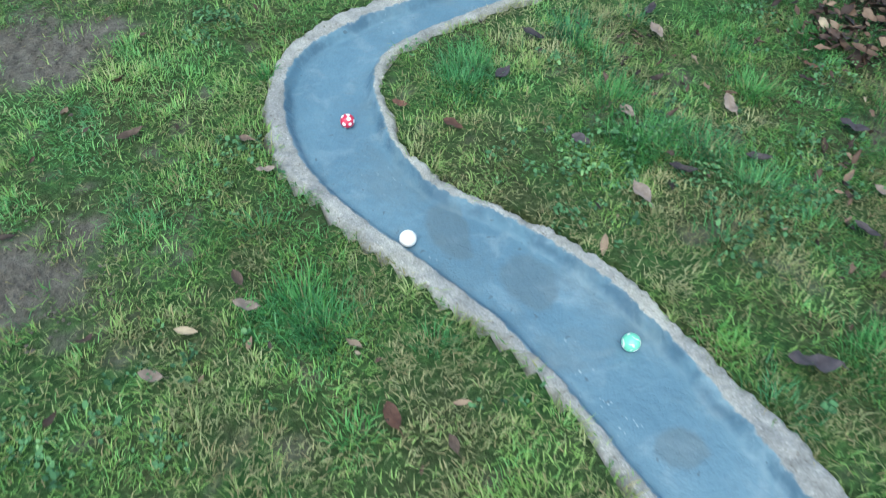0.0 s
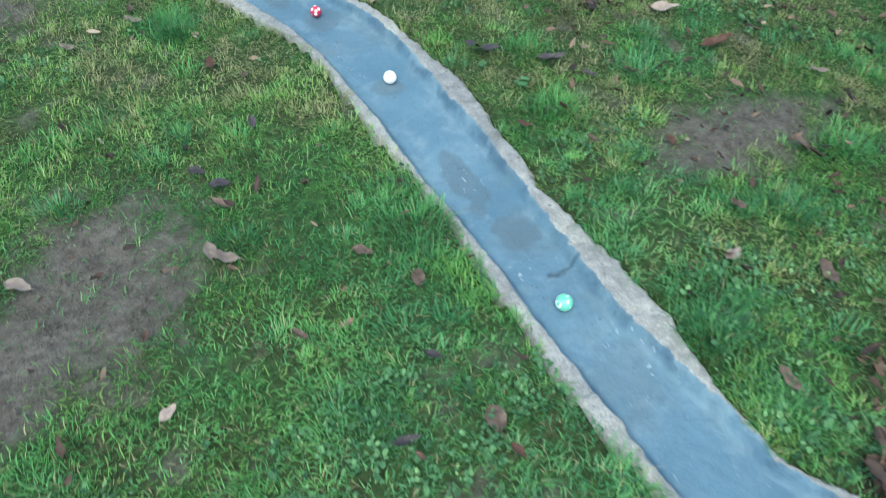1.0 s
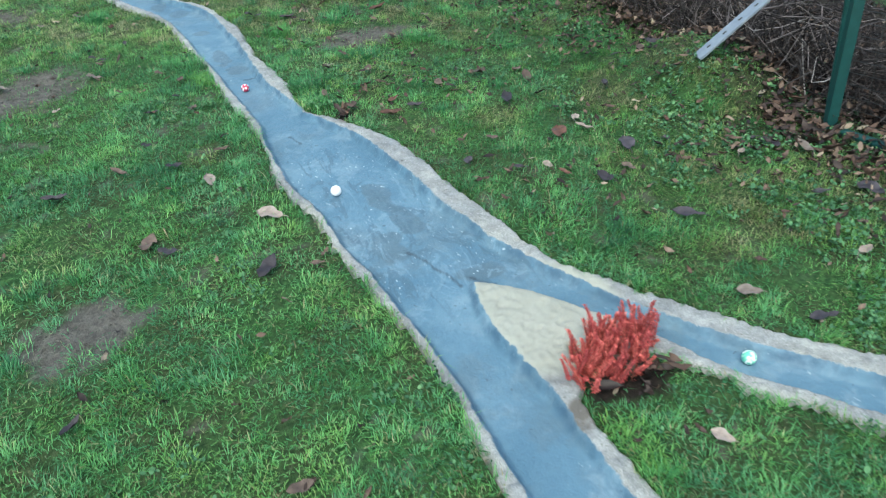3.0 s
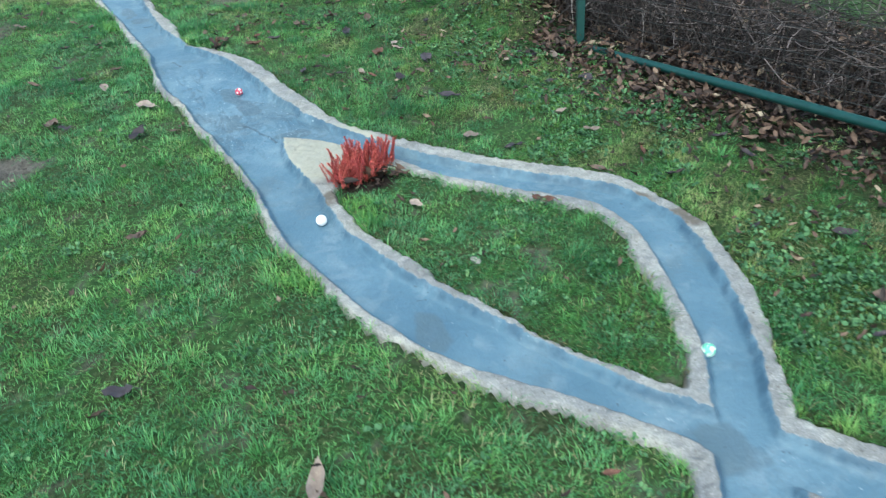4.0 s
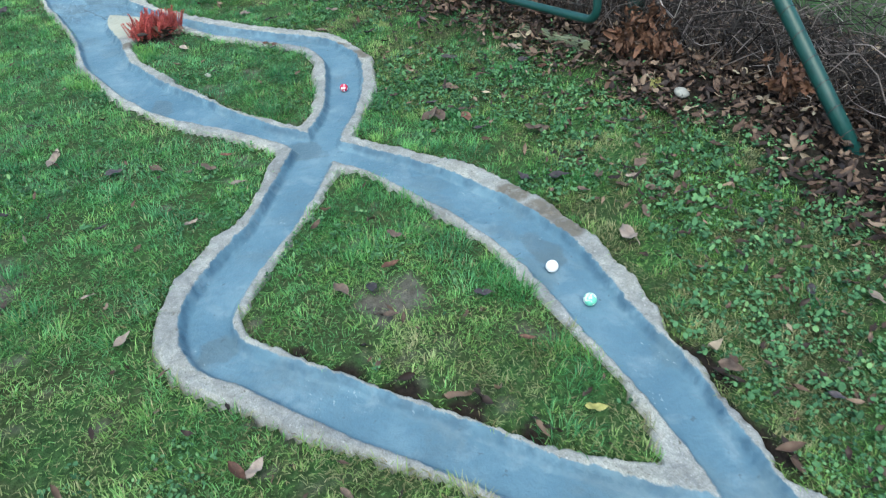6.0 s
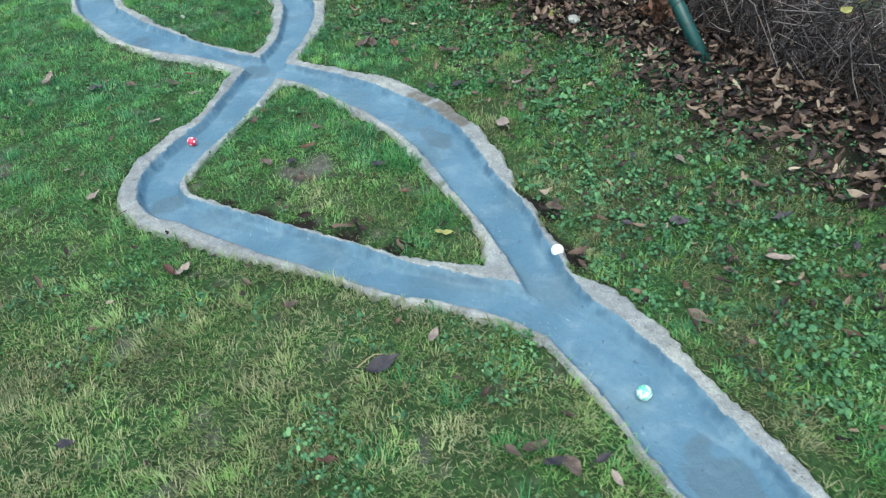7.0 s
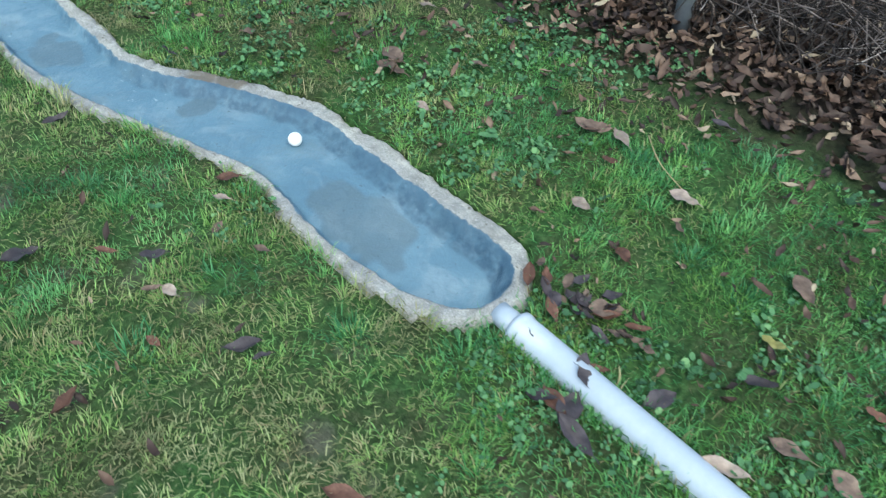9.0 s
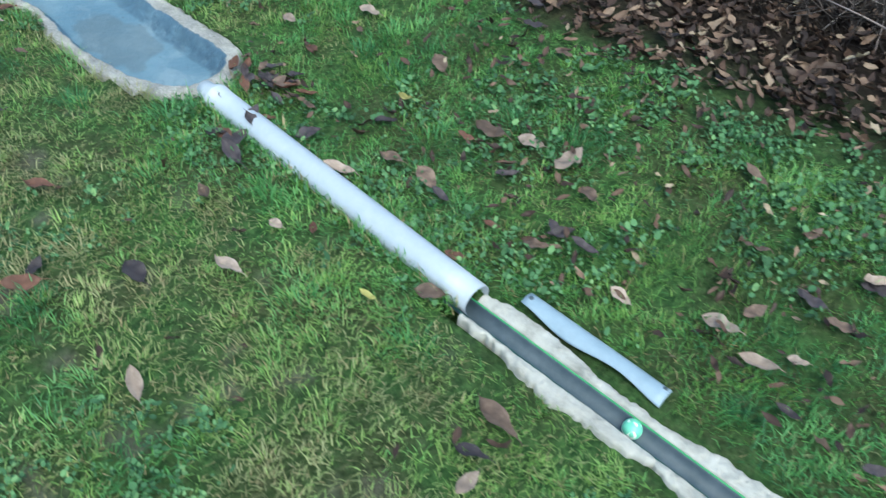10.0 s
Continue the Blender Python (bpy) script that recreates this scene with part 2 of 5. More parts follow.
LEAF_MATS = {
    "brown": mat_leaf("brown_leaf", (0.050, 0.036, 0.030), (0.115, 0.082, 0.066), (0.20, 0.15, 0.12)),
    "dark": mat_leaf("dark_wet_leaf", (0.026, 0.021, 0.026), (0.050, 0.044, 0.052), (0.085, 0.075, 0.085)),
    "pale": mat_leaf("pale_dry_leaf", (0.16, 0.125, 0.105), (0.27, 0.22, 0.19), (0.37, 0.32, 0.28)),
    "rust": mat_leaf("rust_leaf", (0.055, 0.028, 0.022), (0.115, 0.058, 0.042), (0.20, 0.11, 0.08)),
    "yellow": mat_leaf("yellow_green_leaf", (0.16, 0.17, 0.05), (0.30, 0.29, 0.10), (0.42, 0.40, 0.18)),
}


# ---- helpers for meshes ----
def mesh_from(name, verts, faces, material, attributes=(), smooth=True):
    """verts: n x 3 array; faces: m x k array of equal faces, or a list of such arrays."""
    groups = [np.asarray(f, dtype=np.int32) for f in (faces if isinstance(faces, list) else [faces])]
    me = bpy.data.meshes.new(name)
    me.vertices.add(len(verts))
    me.vertices.foreach_set("co", np.ascontiguousarray(verts, dtype=np.float32).ravel())
    loops = np.concatenate([g.ravel() for g in groups])
    sizes = np.concatenate([np.full(len(g), g.shape[1], dtype=np.int32) for g in groups])
    me.loops.add(len(loops))
    me.loops.foreach_set("vertex_index", loops)
    me.polygons.add(len(sizes))
    me.polygons.foreach_set("loop_start", np.concatenate([[0], np.cumsum(sizes)[:-1]]).astype(np.int32))
    me.polygons.foreach_set("use_smooth", np.full(len(sizes), smooth))
    for key, values in attributes:
        me.attributes.new(key, "FLOAT", "POINT").data.foreach_set("value", np.ascontiguousarray(values, dtype=np.float32))
    me.update(calc_edges=True)
    me.materials.append(material)
    return me


def part(name, me, parent=None, label="", m=None):
    ob = new(name, me)
    ob.parent = parent
    if m is not None:
        ob.matrix_basis = m
    return tagged(ob, label)


def tube(points, radius, sides=10, closed=False, caps=True):
    """Vertices and quads of a round tube along points; radius may vary along it."""
    pts = np.asarray(points, dtype=float)
    n = len(pts)
    rad = np.broadcast_to(np.asarray(radius, dtype=float), (n,))
    ahead = (np.roll(pts, -1, 0) - np.roll(pts, 1, 0)) if closed else np.gradient(pts, axis=0)
    ahead /= np.linalg.norm(ahead, axis=1)[:, None]
    ref = np.array([0.31, 0.17, 0.93]) if abs(ahead[:, 2]).mean() < 0.8 else np.array([0.93, 0.31, 0.0])
    side = np.cross(ahead, ref)
    side /= np.linalg.norm(side, axis=1)[:, None]
    up = np.cross(side, ahead)
    a = np.arange(sides) * 2 * np.pi / sides
    v = pts[:, None] + rad[:, None, None] * (np.cos(a)[None, :, None] * side[:, None] + np.sin(a)[None, :, None] * up[:, None])
    i, j = np.meshgrid(np.arange(n if closed else n - 1), np.arange(sides), indexing="ij")
    i2, j2 = (i + 1) % n, (j + 1) % sides
    f = np.stack([i * sides + j, i * sides + j2, i2 * sides + j2, i2 * sides + j], -1).reshape(-1, 4)
    faces = [f]
    if caps and not closed:
        faces.append(np.array([np.arange(sides)[::-1], (n - 1) * sides + np.arange(sides)]))
    return v.reshape(-1, 3), faces


def joined(pieces):
    """Joins (verts, list of face arrays) into one."""
    vs, fs, at = [], {}, 0
    for v, groups in pieces:
        for g in groups if isinstance(groups, list) else [groups]:
            fs.setdefault(g.shape[1], []).append(g + at)
        vs.append(v)
        at += len(v)
    return np.concatenate(vs), [np.concatenate(g) for g in fs.values()]


def spline(rows, step):
    """Smooth rows (of any width) along their first two columns, resampled every step metres."""
    p = np.asarray(rows, dtype=float)
    p = np.concatenate([[2 * p[0] - p[1]], p, [2 * p[-1] - p[-2]]])
    out = []
    for k in range(1, len(p) - 2):
        a, b, c, d = p[k - 1 : k + 3]
        n = max(2, int(np.hypot(*(c - b)[:2]) / step))
        t = (np.arange(n) / n)[:, None]
        out.append(0.5 * (2 * b + (c - a) * t + (2 * a - 5 * b + 4 * c - d) * t**2 + (3 * b - a - 3 * c + d) * t**3))
    return np.concatenate(out + [p[-2:-1]])


TABLES = {}


def lattice(x, y, scale, seed):
    """Smooth value noise in -1..1 for arrays of places."""
    if seed not in TABLES:
        TABLES[seed] = np.random.default_rng(seed).uniform(-1, 1, (256, 256))
    table = TABLES[seed]
    u, v = x / scale + 61.3, y / scale + 87.7
    i, j = np.floor(u).astype(int), np.floor(v).astype(int)
    f, g = u - i, v - j
    f, g = f * f * (3 - 2 * f), g * g * (3 - 2 * g)
    t = lambda a, b: table[a % 256, b % 256]  # noqa: E731
    return (t(i, j) * (1 - f) + t(i + 1, j) * f) * (1 - g) + (t(i, j + 1) * (1 - f) + t(i + 1, j + 1) * f) * g


def smooth(a, b, x):
    t = np.clip((x - a) / (b - a), 0, 1)
    return t * t * (3 - 2 * t)


# ---- the plan: courses of the channel (x, y, half width, west rim, east rim) ----
UPPER = [
    (1.75, 2.02, 0.085, 0.045, 0.035), (1.30, 1.97, 0.085, 0.045, 0.035), (0.95, 1.91, 0.085, 0.045, 0.035), (0.68, 1.83, 0.100, 0.050, 0.030), (0.51, 1.68, 0.128, 0.050, 0.030),
    (0.455, 1.43, 0.130, 0.046, 0.036), (0.47, 1.25, 0.115, 0.030, 0.025), (0.53, 1.08, 0.106, 0.040, 0.030), (0.65, 0.87, 0.128, 0.036, 0.027),
    (0.75, 0.62, 0.139, 0.022, 0.040), (0.79, 0.36, 0.133, 0.030, 0.056), (0.82, 0.11, 0.126, 0.016, 0.062), (0.84, -0.10, 0.128, 0.012, 0.042),
    (0.865, -0.38, 0.112, 0.012, 0.045), (0.88, -0.61, 0.102, 0.014, 0.060), (0.90, -0.82, 0.103, 0.020, 0.064), (0.95, -1.12, 0.113, 0.025, 0.021), (0.965, -1.27, 0.112, 0.034, 0.022),
]
BASIN = [
    (0.965, -1.27, 0.112, 0.034, 0.022), (1.01, -1.48, 0.170, 0.020, 0.030), (1.055, -1.72, 0.215, 0.024, 0.070), (1.08, -1.92, 0.226, 0.026, 0.100), (1.12, -2.12, 0.217, 0.018, 0.075),
    (1.14, -2.35, 0.224, 0.024, 0.091), (1.18, -2.55, 0.228, 0.030, 0.080),
]
LEFT_BRANCH = [
    (1.13, -2.62, 0.170, 0.028, 0.020), (1.11, -2.82, 0.130, 0.020, 0.020), (1.11, -2.97, 0.106, 0.015, 0.20), (1.12, -3.16, 0.106, 0.027, 0.16), (1.13, -3.33, 0.115, 0.022, 0.060), (1.13, -3.60, 0.110, 0.018, 0.050), (1.15, -3.73, 0.107, 0.018, 0.056),
    (1.20, -3.93, 0.110, 0.023, 0.058), (1.28, -4.19, 0.122, 0.020, 0.046), (1.38, -4.41, 0.118, 0.030, 0.038), (1.49, -4.59, 0.090, 0.060, 0.025), (1.56, -4.70, 0.077, 0.048, 0.026),
    (1.64, -4.83, 0.066, 0.058, 0.045), (1.74, -4.97, 0.072, 0.054, 0.040), (1.80, -5.10, 0.085, 0.040, 0.030),
]
RIGHT_BRANCH = [
    (1.24, -2.60, 0.170, 0.020, 0.078), (1.36, -2.74, 0.110, 0.020, 0.060), (1.46, -2.88, 0.074, 0.18, 0.046), (1.58, -3.08, 0.055, 0.17, 0.053), (1.67, -3.23, 0.056, 0.070, 0.065),
    (1.80, -3.44, 0.072, 0.030, 0.071), (1.92, -3.58, 0.073, 0.038, 0.076), (2.00, -3.68, 0.078, 0.037, 0.074), (2.15, -3.83, 0.080, 0.043, 0.075), (2.24, -3.98, 0.086, 0.045, 0.067),
    (2.255, -4.21, 0.095, 0.038, 0.058), (2.18, -4.45, 0.096, 0.046, 0.066), (2.11, -4.62, 0.090, 0.041, 0.059), (2.01, -4.81, 0.083, 0.041, 0.049), (1.89, -4.98, 0.080, 0.045, 0.051), (1.80, -5.12, 0.085, 0.030, 0.040),
]
LOWER_LEFT = [
    (1.80, -5.10, 0.095, 0.030, 0.030), (1.73, -5.21, 0.100, 0.050, 0.050), (1.65, -5.33, 0.099, 0.036, 0.047), (1.54, -5.48, 0.093, 0.030, 0.030), (1.44, -5.61, 0.088, 0.052, 0.027), (1.34, -5.71, 0.092, 0.063, 0.028),
    (1.19, -5.89, 0.091, 0.072, 0.025), (1.12, -6.03, 0.081, 0.064, 0.021), (1.135, -6.17, 0.078, 0.050, 0.027), (1.22, -6.29, 0.072, 0.054, 0.025), (1.34, -6.46, 0.086, 0.033, 0.024),
    (1.44, -6.60, 0.086, 0.026, 0.022), (1.54, -6.73, 0.087, 0.023, 0.022), (1.64, -6.87, 0.085, 0.020, 0.024), (1.74, -7.00, 0.083, 0.018, 0.036), (1.86, -7.12, 0.078, 0.022, 0.050), (1.98, -7.25, 0.085, 0.024, 0.050), (2.07, -7.37, 0.105, 0.016, 0.030),
]
LOWER_RIGHT = [
    (1.80, -5.08, 0.085, 0.030, 0.040), (1.89, -5.21, 0.088, 0.045, 0.060), (1.97, -5.33, 0.087, 0.024, 0.060), (2.03, -5.43, 0.093, 0.020, 0.067), (2.11, -5.62, 0.110, 0.023, 0.089), (2.18, -5.82, 0.116, 0.026, 0.091),
    (2.22, -5.99, 0.119, 0.022, 0.090), (2.24, -6.17, 0.119, 0.026, 0.083), (2.23, -6.36, 0.110, 0.018, 0.084), (2.21, -6.54, 0.102, 0.017, 0.070), (2.20, -6.70, 0.101, 0.017, 0.020),
    (2.195, -6.84, 0.097, 0.016, 0.016), (2.175, -6.95, 0.090, 0.020, 0.020), (2.155, -7.08, 0.083, 0.060, 0.021), (2.13, -7.20, 0.082, 0.080, 0.024), (2.09, -7.37, 0.108, 0.020, 0.035),
]
FINAL = [
    (2.09, -7.38, 0.108, 0.014, 0.085), (2.105, -7.50, 0.116, 0.014, 0.078), (2.12, -7.67, 0.122, 0.014, 0.062), (2.11, -7.83, 0.125, 0.014, 0.058), (2.105, -7.99, 0.127, 0.018, 0.051), (2.11, -8.18, 0.117, 0.026, 0.050),
    (2.125, -8.29, 0.110, 0.025, 0.057), (2.155, -8.40, 0.113, 0.021, 0.066), (2.19, -8.49, 0.120, 0.020, 0.065), (2.24, -8.60, 0.134, 0.016, 0.063), (2.31, -8.76, 0.148, 0.014, 0.055), (2.375, -8.95, 0.155, 0.014, 0.056),
    (2.385, -9.11, 0.148, 0.016, 0.064), (2.375, -9.31, 0.157, 0.022, 0.076), (2.375, -9.47, 0.157, 0.024, 0.072), (2.392, -9.60, 0.150, 0.034, 0.060), (2.405, -9.68, 0.135, 0.040, 0.055),
]
FLOOR, RIM = -0.027, 0.010
X0, Y0, STEP = -0.4, -10.6, 0.007
GX, GY = np.meshgrid(np.arange(X0, 3.0, STEP), np.arange(Y0, 3.2, STEP), indexing="ij")
inner, outer = np.full(GX.shape, 1.0), np.full(GX.shape, 1.0)
for rows in (UPPER, BASIN, LEFT_BRANCH, RIGHT_BRANCH, LOWER_LEFT, LOWER_RIGHT, FINAL):
    line = spline(rows, 0.012)
    ahead = np.gradient(line[:, :2], axis=0)
    for (x, y, half, west, east), (dx, dy) in zip(line, ahead):
        i0, i1 = max(0, int((x - 0.42 - X0) / STEP)), max(0, int((x + 0.42 - X0) / STEP))
        j0, j1 = max(0, int((y - 0.42 - Y0) / STEP)), max(0, int((y + 0.42 - Y0) / STEP))
        gx, gy = GX[i0:i1, j0:j1], GY[i0:i1, j0:j1]
        d = np.hypot(gx - x, gy - y)
        inner[i0:i1, j0:j1] = np.minimum(inner[i0:i1, j0:j1], d - half)
        rim = half + np.where((gx - x) * dy - (gy - y) * dx > 0, west + 0.008, east + 0.002)
        outer[i0:i1, j0:j1] = np.minimum(outer[i0:i1, j0:j1], d - rim)
wobble = 0.006 * lattice(GX, GY, 0.05, 3) + 0.005 * lattice(GX, GY, 0.11, 4)
inner += 0.6 * wobble + 0.003 * lattice(GX, GY, 0.019, 13)
ragged_edge = 0.006 * lattice(GX, GY, 0.046, 5) + 0.011 * lattice(GX, GY, 0.13, 6) + 0.006 * lattice(GX, GY, 0.018, 14) + 0.010 * lattice(GX, GY, 0.31, 15) + 0.002
outer = np.minimum(outer + ragged_edge, inner - 0.012)


def lookup(field, x, y, outside):
    """Bilinear reading of a field of the plan."""
    u, v = (np.asarray(x) - X0) / STEP, (np.asarray(y) - Y0) / STEP
    ok = (u >= 0) & (v >= 0) & (u < field.shape[0] - 1.01) & (v < field.shape[1] - 1.01)
    i, j = np.where(ok, u, 0).astype(int), np.where(ok, v, 0).astype(int)
    f, g = np.where(ok, u - i, 0), np.where(ok, v - j, 0)
    val = (field[i, j] * (1 - f) + field[i + 1, j] * f) * (1 - g) + (field[i, j + 1] * (1 - f) + field[i + 1, j + 1] * f) * g
    return np.where(ok, val, outside)


def lawn(x, y):
    """Height of the ground: gently uneven, with a bank along the fence."""
    bank = 0.11 * smooth(2.35, 3.35, x) * smooth(-2.3, -5.0, y) + 0.15 * smooth(0.55, 0.1, np.hypot(x - 3.0, y + 1.75))
    return 0.008 * lattice(x, y, 0.35, 11) + 0.004 * lattice(x, y, 0.09, 12) - 0.004 + bank


# the last stretch has a broader slope on its fence side, its shade painted darker
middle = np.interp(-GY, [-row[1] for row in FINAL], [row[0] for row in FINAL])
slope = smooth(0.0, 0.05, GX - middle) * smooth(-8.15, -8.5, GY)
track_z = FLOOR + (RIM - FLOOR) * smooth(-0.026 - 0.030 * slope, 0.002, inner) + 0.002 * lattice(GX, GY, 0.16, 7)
track_z += smooth(-0.01, 0.01, inner) * (0.0038 * lattice(GX, GY, 0.014, 8) + 0.0022 * lattice(GX, GY, 0.032, 10) + 0.005 * lattice(GX, GY, 0.13, 9))
track_z = np.where(outer > -0.008, track_z - (outer + 0.008) * 2.0, track_z)
# the pool at the end is deeper, where the balls drop towards the pipe
track_z -= 0.026 * smooth(-9.20, -9.58, GY) * smooth(0.004, -0.045, inner)

STAINS = [
    (2.105, -8.02, 0.075, 0.13), (2.30, -8.62, 0.06, 0.05), (0.60, 1.02, 0.05, 0.10), (0.72, 0.80, 0.07, 0.09), (0.80, 0.30, 0.05, 0.04), (0.84, -0.20, 0.05, 0.16), (0.88, -0.45, 0.06, 0.10),
    (1.30, -2.72, 0.08, 0.05), (1.16, -2.10, 0.05, 0.12), (1.08, -2.45, 0.07, 0.11), (1.20, -2.30, 0.06, 0.10), (1.76, -5.06, 0.10, 0.10), (1.30, -4.28, 0.05, 0.12), (2.25, -6.15, 0.06, 0.10), (2.36, -9.35, 0.10, 0.20), (1.14, -6.12, 0.07, 0.06),
]
CRACKS = [(0.965, -1.41, 0.99, -1.50), (1.27, -2.733, 1.34, -2.84), (0.90, -0.615, 0.94, -0.624), (1.13, -2.50, 1.17, -2.60), (1.17, -2.60, 1.20, -2.69), (1.20, -2.69, 1.225, -2.76), (1.25, -2.72, 1.33, -2.80), (0.92, -0.62, 0.99, -0.60)]
EARTHY = [(2.33, -5.82, 0.08), (2.36, -5.98, 0.09), (2.38, -6.12, 0.07), (2.38, -8.52, 0.06), (2.44, -8.60, 0.07), (2.30, -4.02, 0.07), (2.37, -4.20, 0.08), (1.275, -3.43, 0.06), (1.26, -1.42, 0.06)]


def build_track():
    stain, crack, earthy = np.zeros(GX.shape), np.zeros(GX.shape), np.zeros(GX.shape)
    for x, y, a, b in STAINS:
        r = np.hypot((GX - x) / a, (GY - y) / b) + 0.30 * lattice(GX, GY, 0.06, 21) + 0.12 * lattice(GX, GY, 0.025, 22)
        stain = np.maximum(stain, smooth(1.08, 0.82, r))
    for x0, y0, x1, y1 in CRACKS:
        t = np.clip(((GX - x0) * (x1 - x0) + (GY - y0) * (y1 - y0)) / ((x1 - x0) ** 2 + (y1 - y0) ** 2), 0, 1)
        d = np.hypot(GX - x0 - t * (x1 - x0) + 0.008 * lattice(GX, GY, 0.03, 25), GY - y0 - t * (y1 - y0))
        crack = np.maximum(crack, smooth(0.0085, 0.002, d + 0.004 * lattice(GX, GY, 0.02, 28)))
    for x, y, r in EARTHY:
        earthy = np.maximum(earthy, smooth(1.1, 0.7, np.hypot(GX - x, GY - y) / r + 0.2 * lattice(GX, GY, 0.05, 26)))
    cream = smooth(0.30, 0.24, np.hypot(GX - 1.36, GY + 3.02)) * smooth(-3.36, -3.30, GY)
    slope_shade = slope * smooth(-0.062, -0.044, inner + 0.010 * lattice(GX, GY, 0.05, 27))
    scuff = smooth(-1.25, -1.75, GY) * smooth(-3.0, -2.7, GY) + 0.25 * smooth(-0.4, -0.7, GY) * smooth(-1.6, -1.3, GY)
    keep = outer < 0.03
    index = np.full(GX.shape, -1)
    cell = keep[:-1, :-1] & keep[1:, :-1] & keep[1:, 1:] & keep[:-1, 1:]
    used = np.zeros(GX.shape, bool)
    used[:-1, :-1] |= cell
    used[1:, :-1] |= cell
    used[1:, 1:] |= cell
    used[:-1, 1:] |= cell
    index[used] = np.arange(used.sum())
    verts = np.stack([GX[used], GY[used], track_z[used]], -1)
    faces = np.stack([index[:-1, :-1][cell], index[1:, :-1][cell], index[1:, 1:][cell], index[:-1, 1:][cell]], -1)
    me = mesh_from("marble_channel", verts, faces, TRACK, [("inset", inner[used]), ("stain", stain[used]), ("crack", crack[used]), ("earthy", earthy[used]), ("cream", cream[used]), ("slope_shade", slope_shade[used]), ("scuff", scuff[used]), ("outset", outer[used])])
    tagged(new("marble_channel", me), "winding concrete ball channel painted blue with pale rough rims", "ball track", kind="structure")


# ---- ground ----
BARE = [
    (-0.42, 1.20, 0.26, 0.20), (-0.25, 2.15, 0.22, 0.22), (-0.14, -0.25, 0.22, 0.36), (-0.42, -0.45, 0.25, 0.2), (1.68, -0.34, 0.30, 0.17), (0.42, -5.52, 0.20, 0.24), (1.66, -6.18, 0.11, 0.12),
    (0.05, -2.5, 0.2, 0.16),
]


def bare_at(x, y):
    b = np.zeros(np.shape(x))
    for cx, cy, a, c in BARE:
        r = np.hypot((x - cx) / a, (y - cy) / c) + 0.35 * lattice(x, y, 0.09, 31) + 0.3 * lattice(x, y, 0.035, 32)
        b = np.maximum(b, smooth(1.25, 0.55, r))
    specks = smooth(0.55, 1.0, lattice(x, y, 0.09, 35) + 0.45 * lattice(x, y, 0.03, 36))
    return np.maximum(b, 0.6 * specks * (1 - smooth(1.9, 2.4, x)))


DARK_EARTH = [(2.325, -6.84, 0.045, 0.13), (2.27, -7.12, 0.035, 0.14), (1.31, -6.27, 0.06, 0.035), (1.42, -6.41, 0.06, 0.05), (1.53, -6.54, 0.06, 0.05), (1.65, -6.70, 0.06, 0.06), (1.76, -6.84, 0.05, 0.05), (1.46, -3.39, 0.13, 0.07), (1.25, -1.36, 0.06, 0.04), (1.35, -9.35, 0.09, 0.05)]


UPPER_DRIFTS = [(2.40, 1.25, 0.34, 0.40), (3.35, -1.05, 0.25, 0.45)]


def litter_at(x, y):
    """Where fallen leaves lie thick: along the fence."""
    edge = np.interp(-y, [1.7, 2.9, 3.5, 4.4, 5.3, 5.9, 6.6, 7.3, 8.4, 9.6, 10.3, 11.3], [3.2, 2.98, 2.96, 3.12, 3.22, 3.28, 3.14, 3.28, 3.42, 3.52, 3.50, 3.55])
    edge = edge + 0.10 * lattice(x, y, 0.3, 41) + 0.05 * lattice(x, y, 0.08, 42)
    thick = smooth(edge - 0.35, edge + 0.28, x) * smooth(0.2, -1.4, y) * smooth(5.0, 4.4, x) * smooth(-13.6, -12.8, y)
    for cx, cy, a, c in UPPER_DRIFTS:
        thick = np.maximum(thick, 0.75 * smooth(1.3, 0.4, np.hypot((x - cx) / a, (y - cy) / c) + 0.45 * lattice(x, y, 0.12, 44)))
    for cx, cy, a, c in DARK_EARTH:
        thick = np.maximum(thick, smooth(1.2, 0.7, np.hypot((x - cx) / a, (y - cy) / c) + 0.35 * lattice(x, y, 0.04, 43)))
    return thick


def build_ground():
    xs = np.concatenate([[-300, -120, -50, -20, -10, -6, -4], np.arange(-3, -0.6, 0.06), np.arange(-0.6, 3.2, 0.025), np.arange(3.2, 6, 0.06), [7, 9, 14, 25, 60, 140, 300]])
    ys = np.concatenate([[-300, -120, -50, -25, -18], np.arange(-15, -12, 0.06), np.arange(-12, 2.6, 0.025), np.arange(2.6, 7, 0.06), [8, 10, 15, 25, 60, 140, 300]])
    x, y = np.meshgrid(xs, ys, indexing="ij")
    z = lawn(x, y)
    under = lookup(outer, x, y, 1.0)
    z = np.where(under < -0.004, -0.16, z)
    z = z + bare_at(x, y) * (under > 0.02) * (0.006 * lattice(x, y, 0.045, 33) + 0.006 * lattice(x, y, 0.09, 34) - 0.004)
    gutter = (np.abs(x - 2.298) < 0.03) & (y < -10.92) & (y > -13.0)
    z = np.where(gutter, -0.07, z)
    n, m = x.shape
    i, j = np.meshgrid(np.arange(n - 1), np.arange(m - 1), indexing="ij")
    k = i * m + j
    faces = np.stack([k, k + m, k + m + 1, k + 1], -1).reshape(-1, 4)
    verts = np.stack([x, y, z], -1).reshape(-1, 3)
    me = mesh_from("ground", verts, faces, SOIL, [("bare", bare_at(x, y).ravel()), ("litter", litter_at(x, y).ravel())])
    tagged(new("ground", me), "damp garden lawn soil with moss and bare earth patches", "ground", kind="structure")


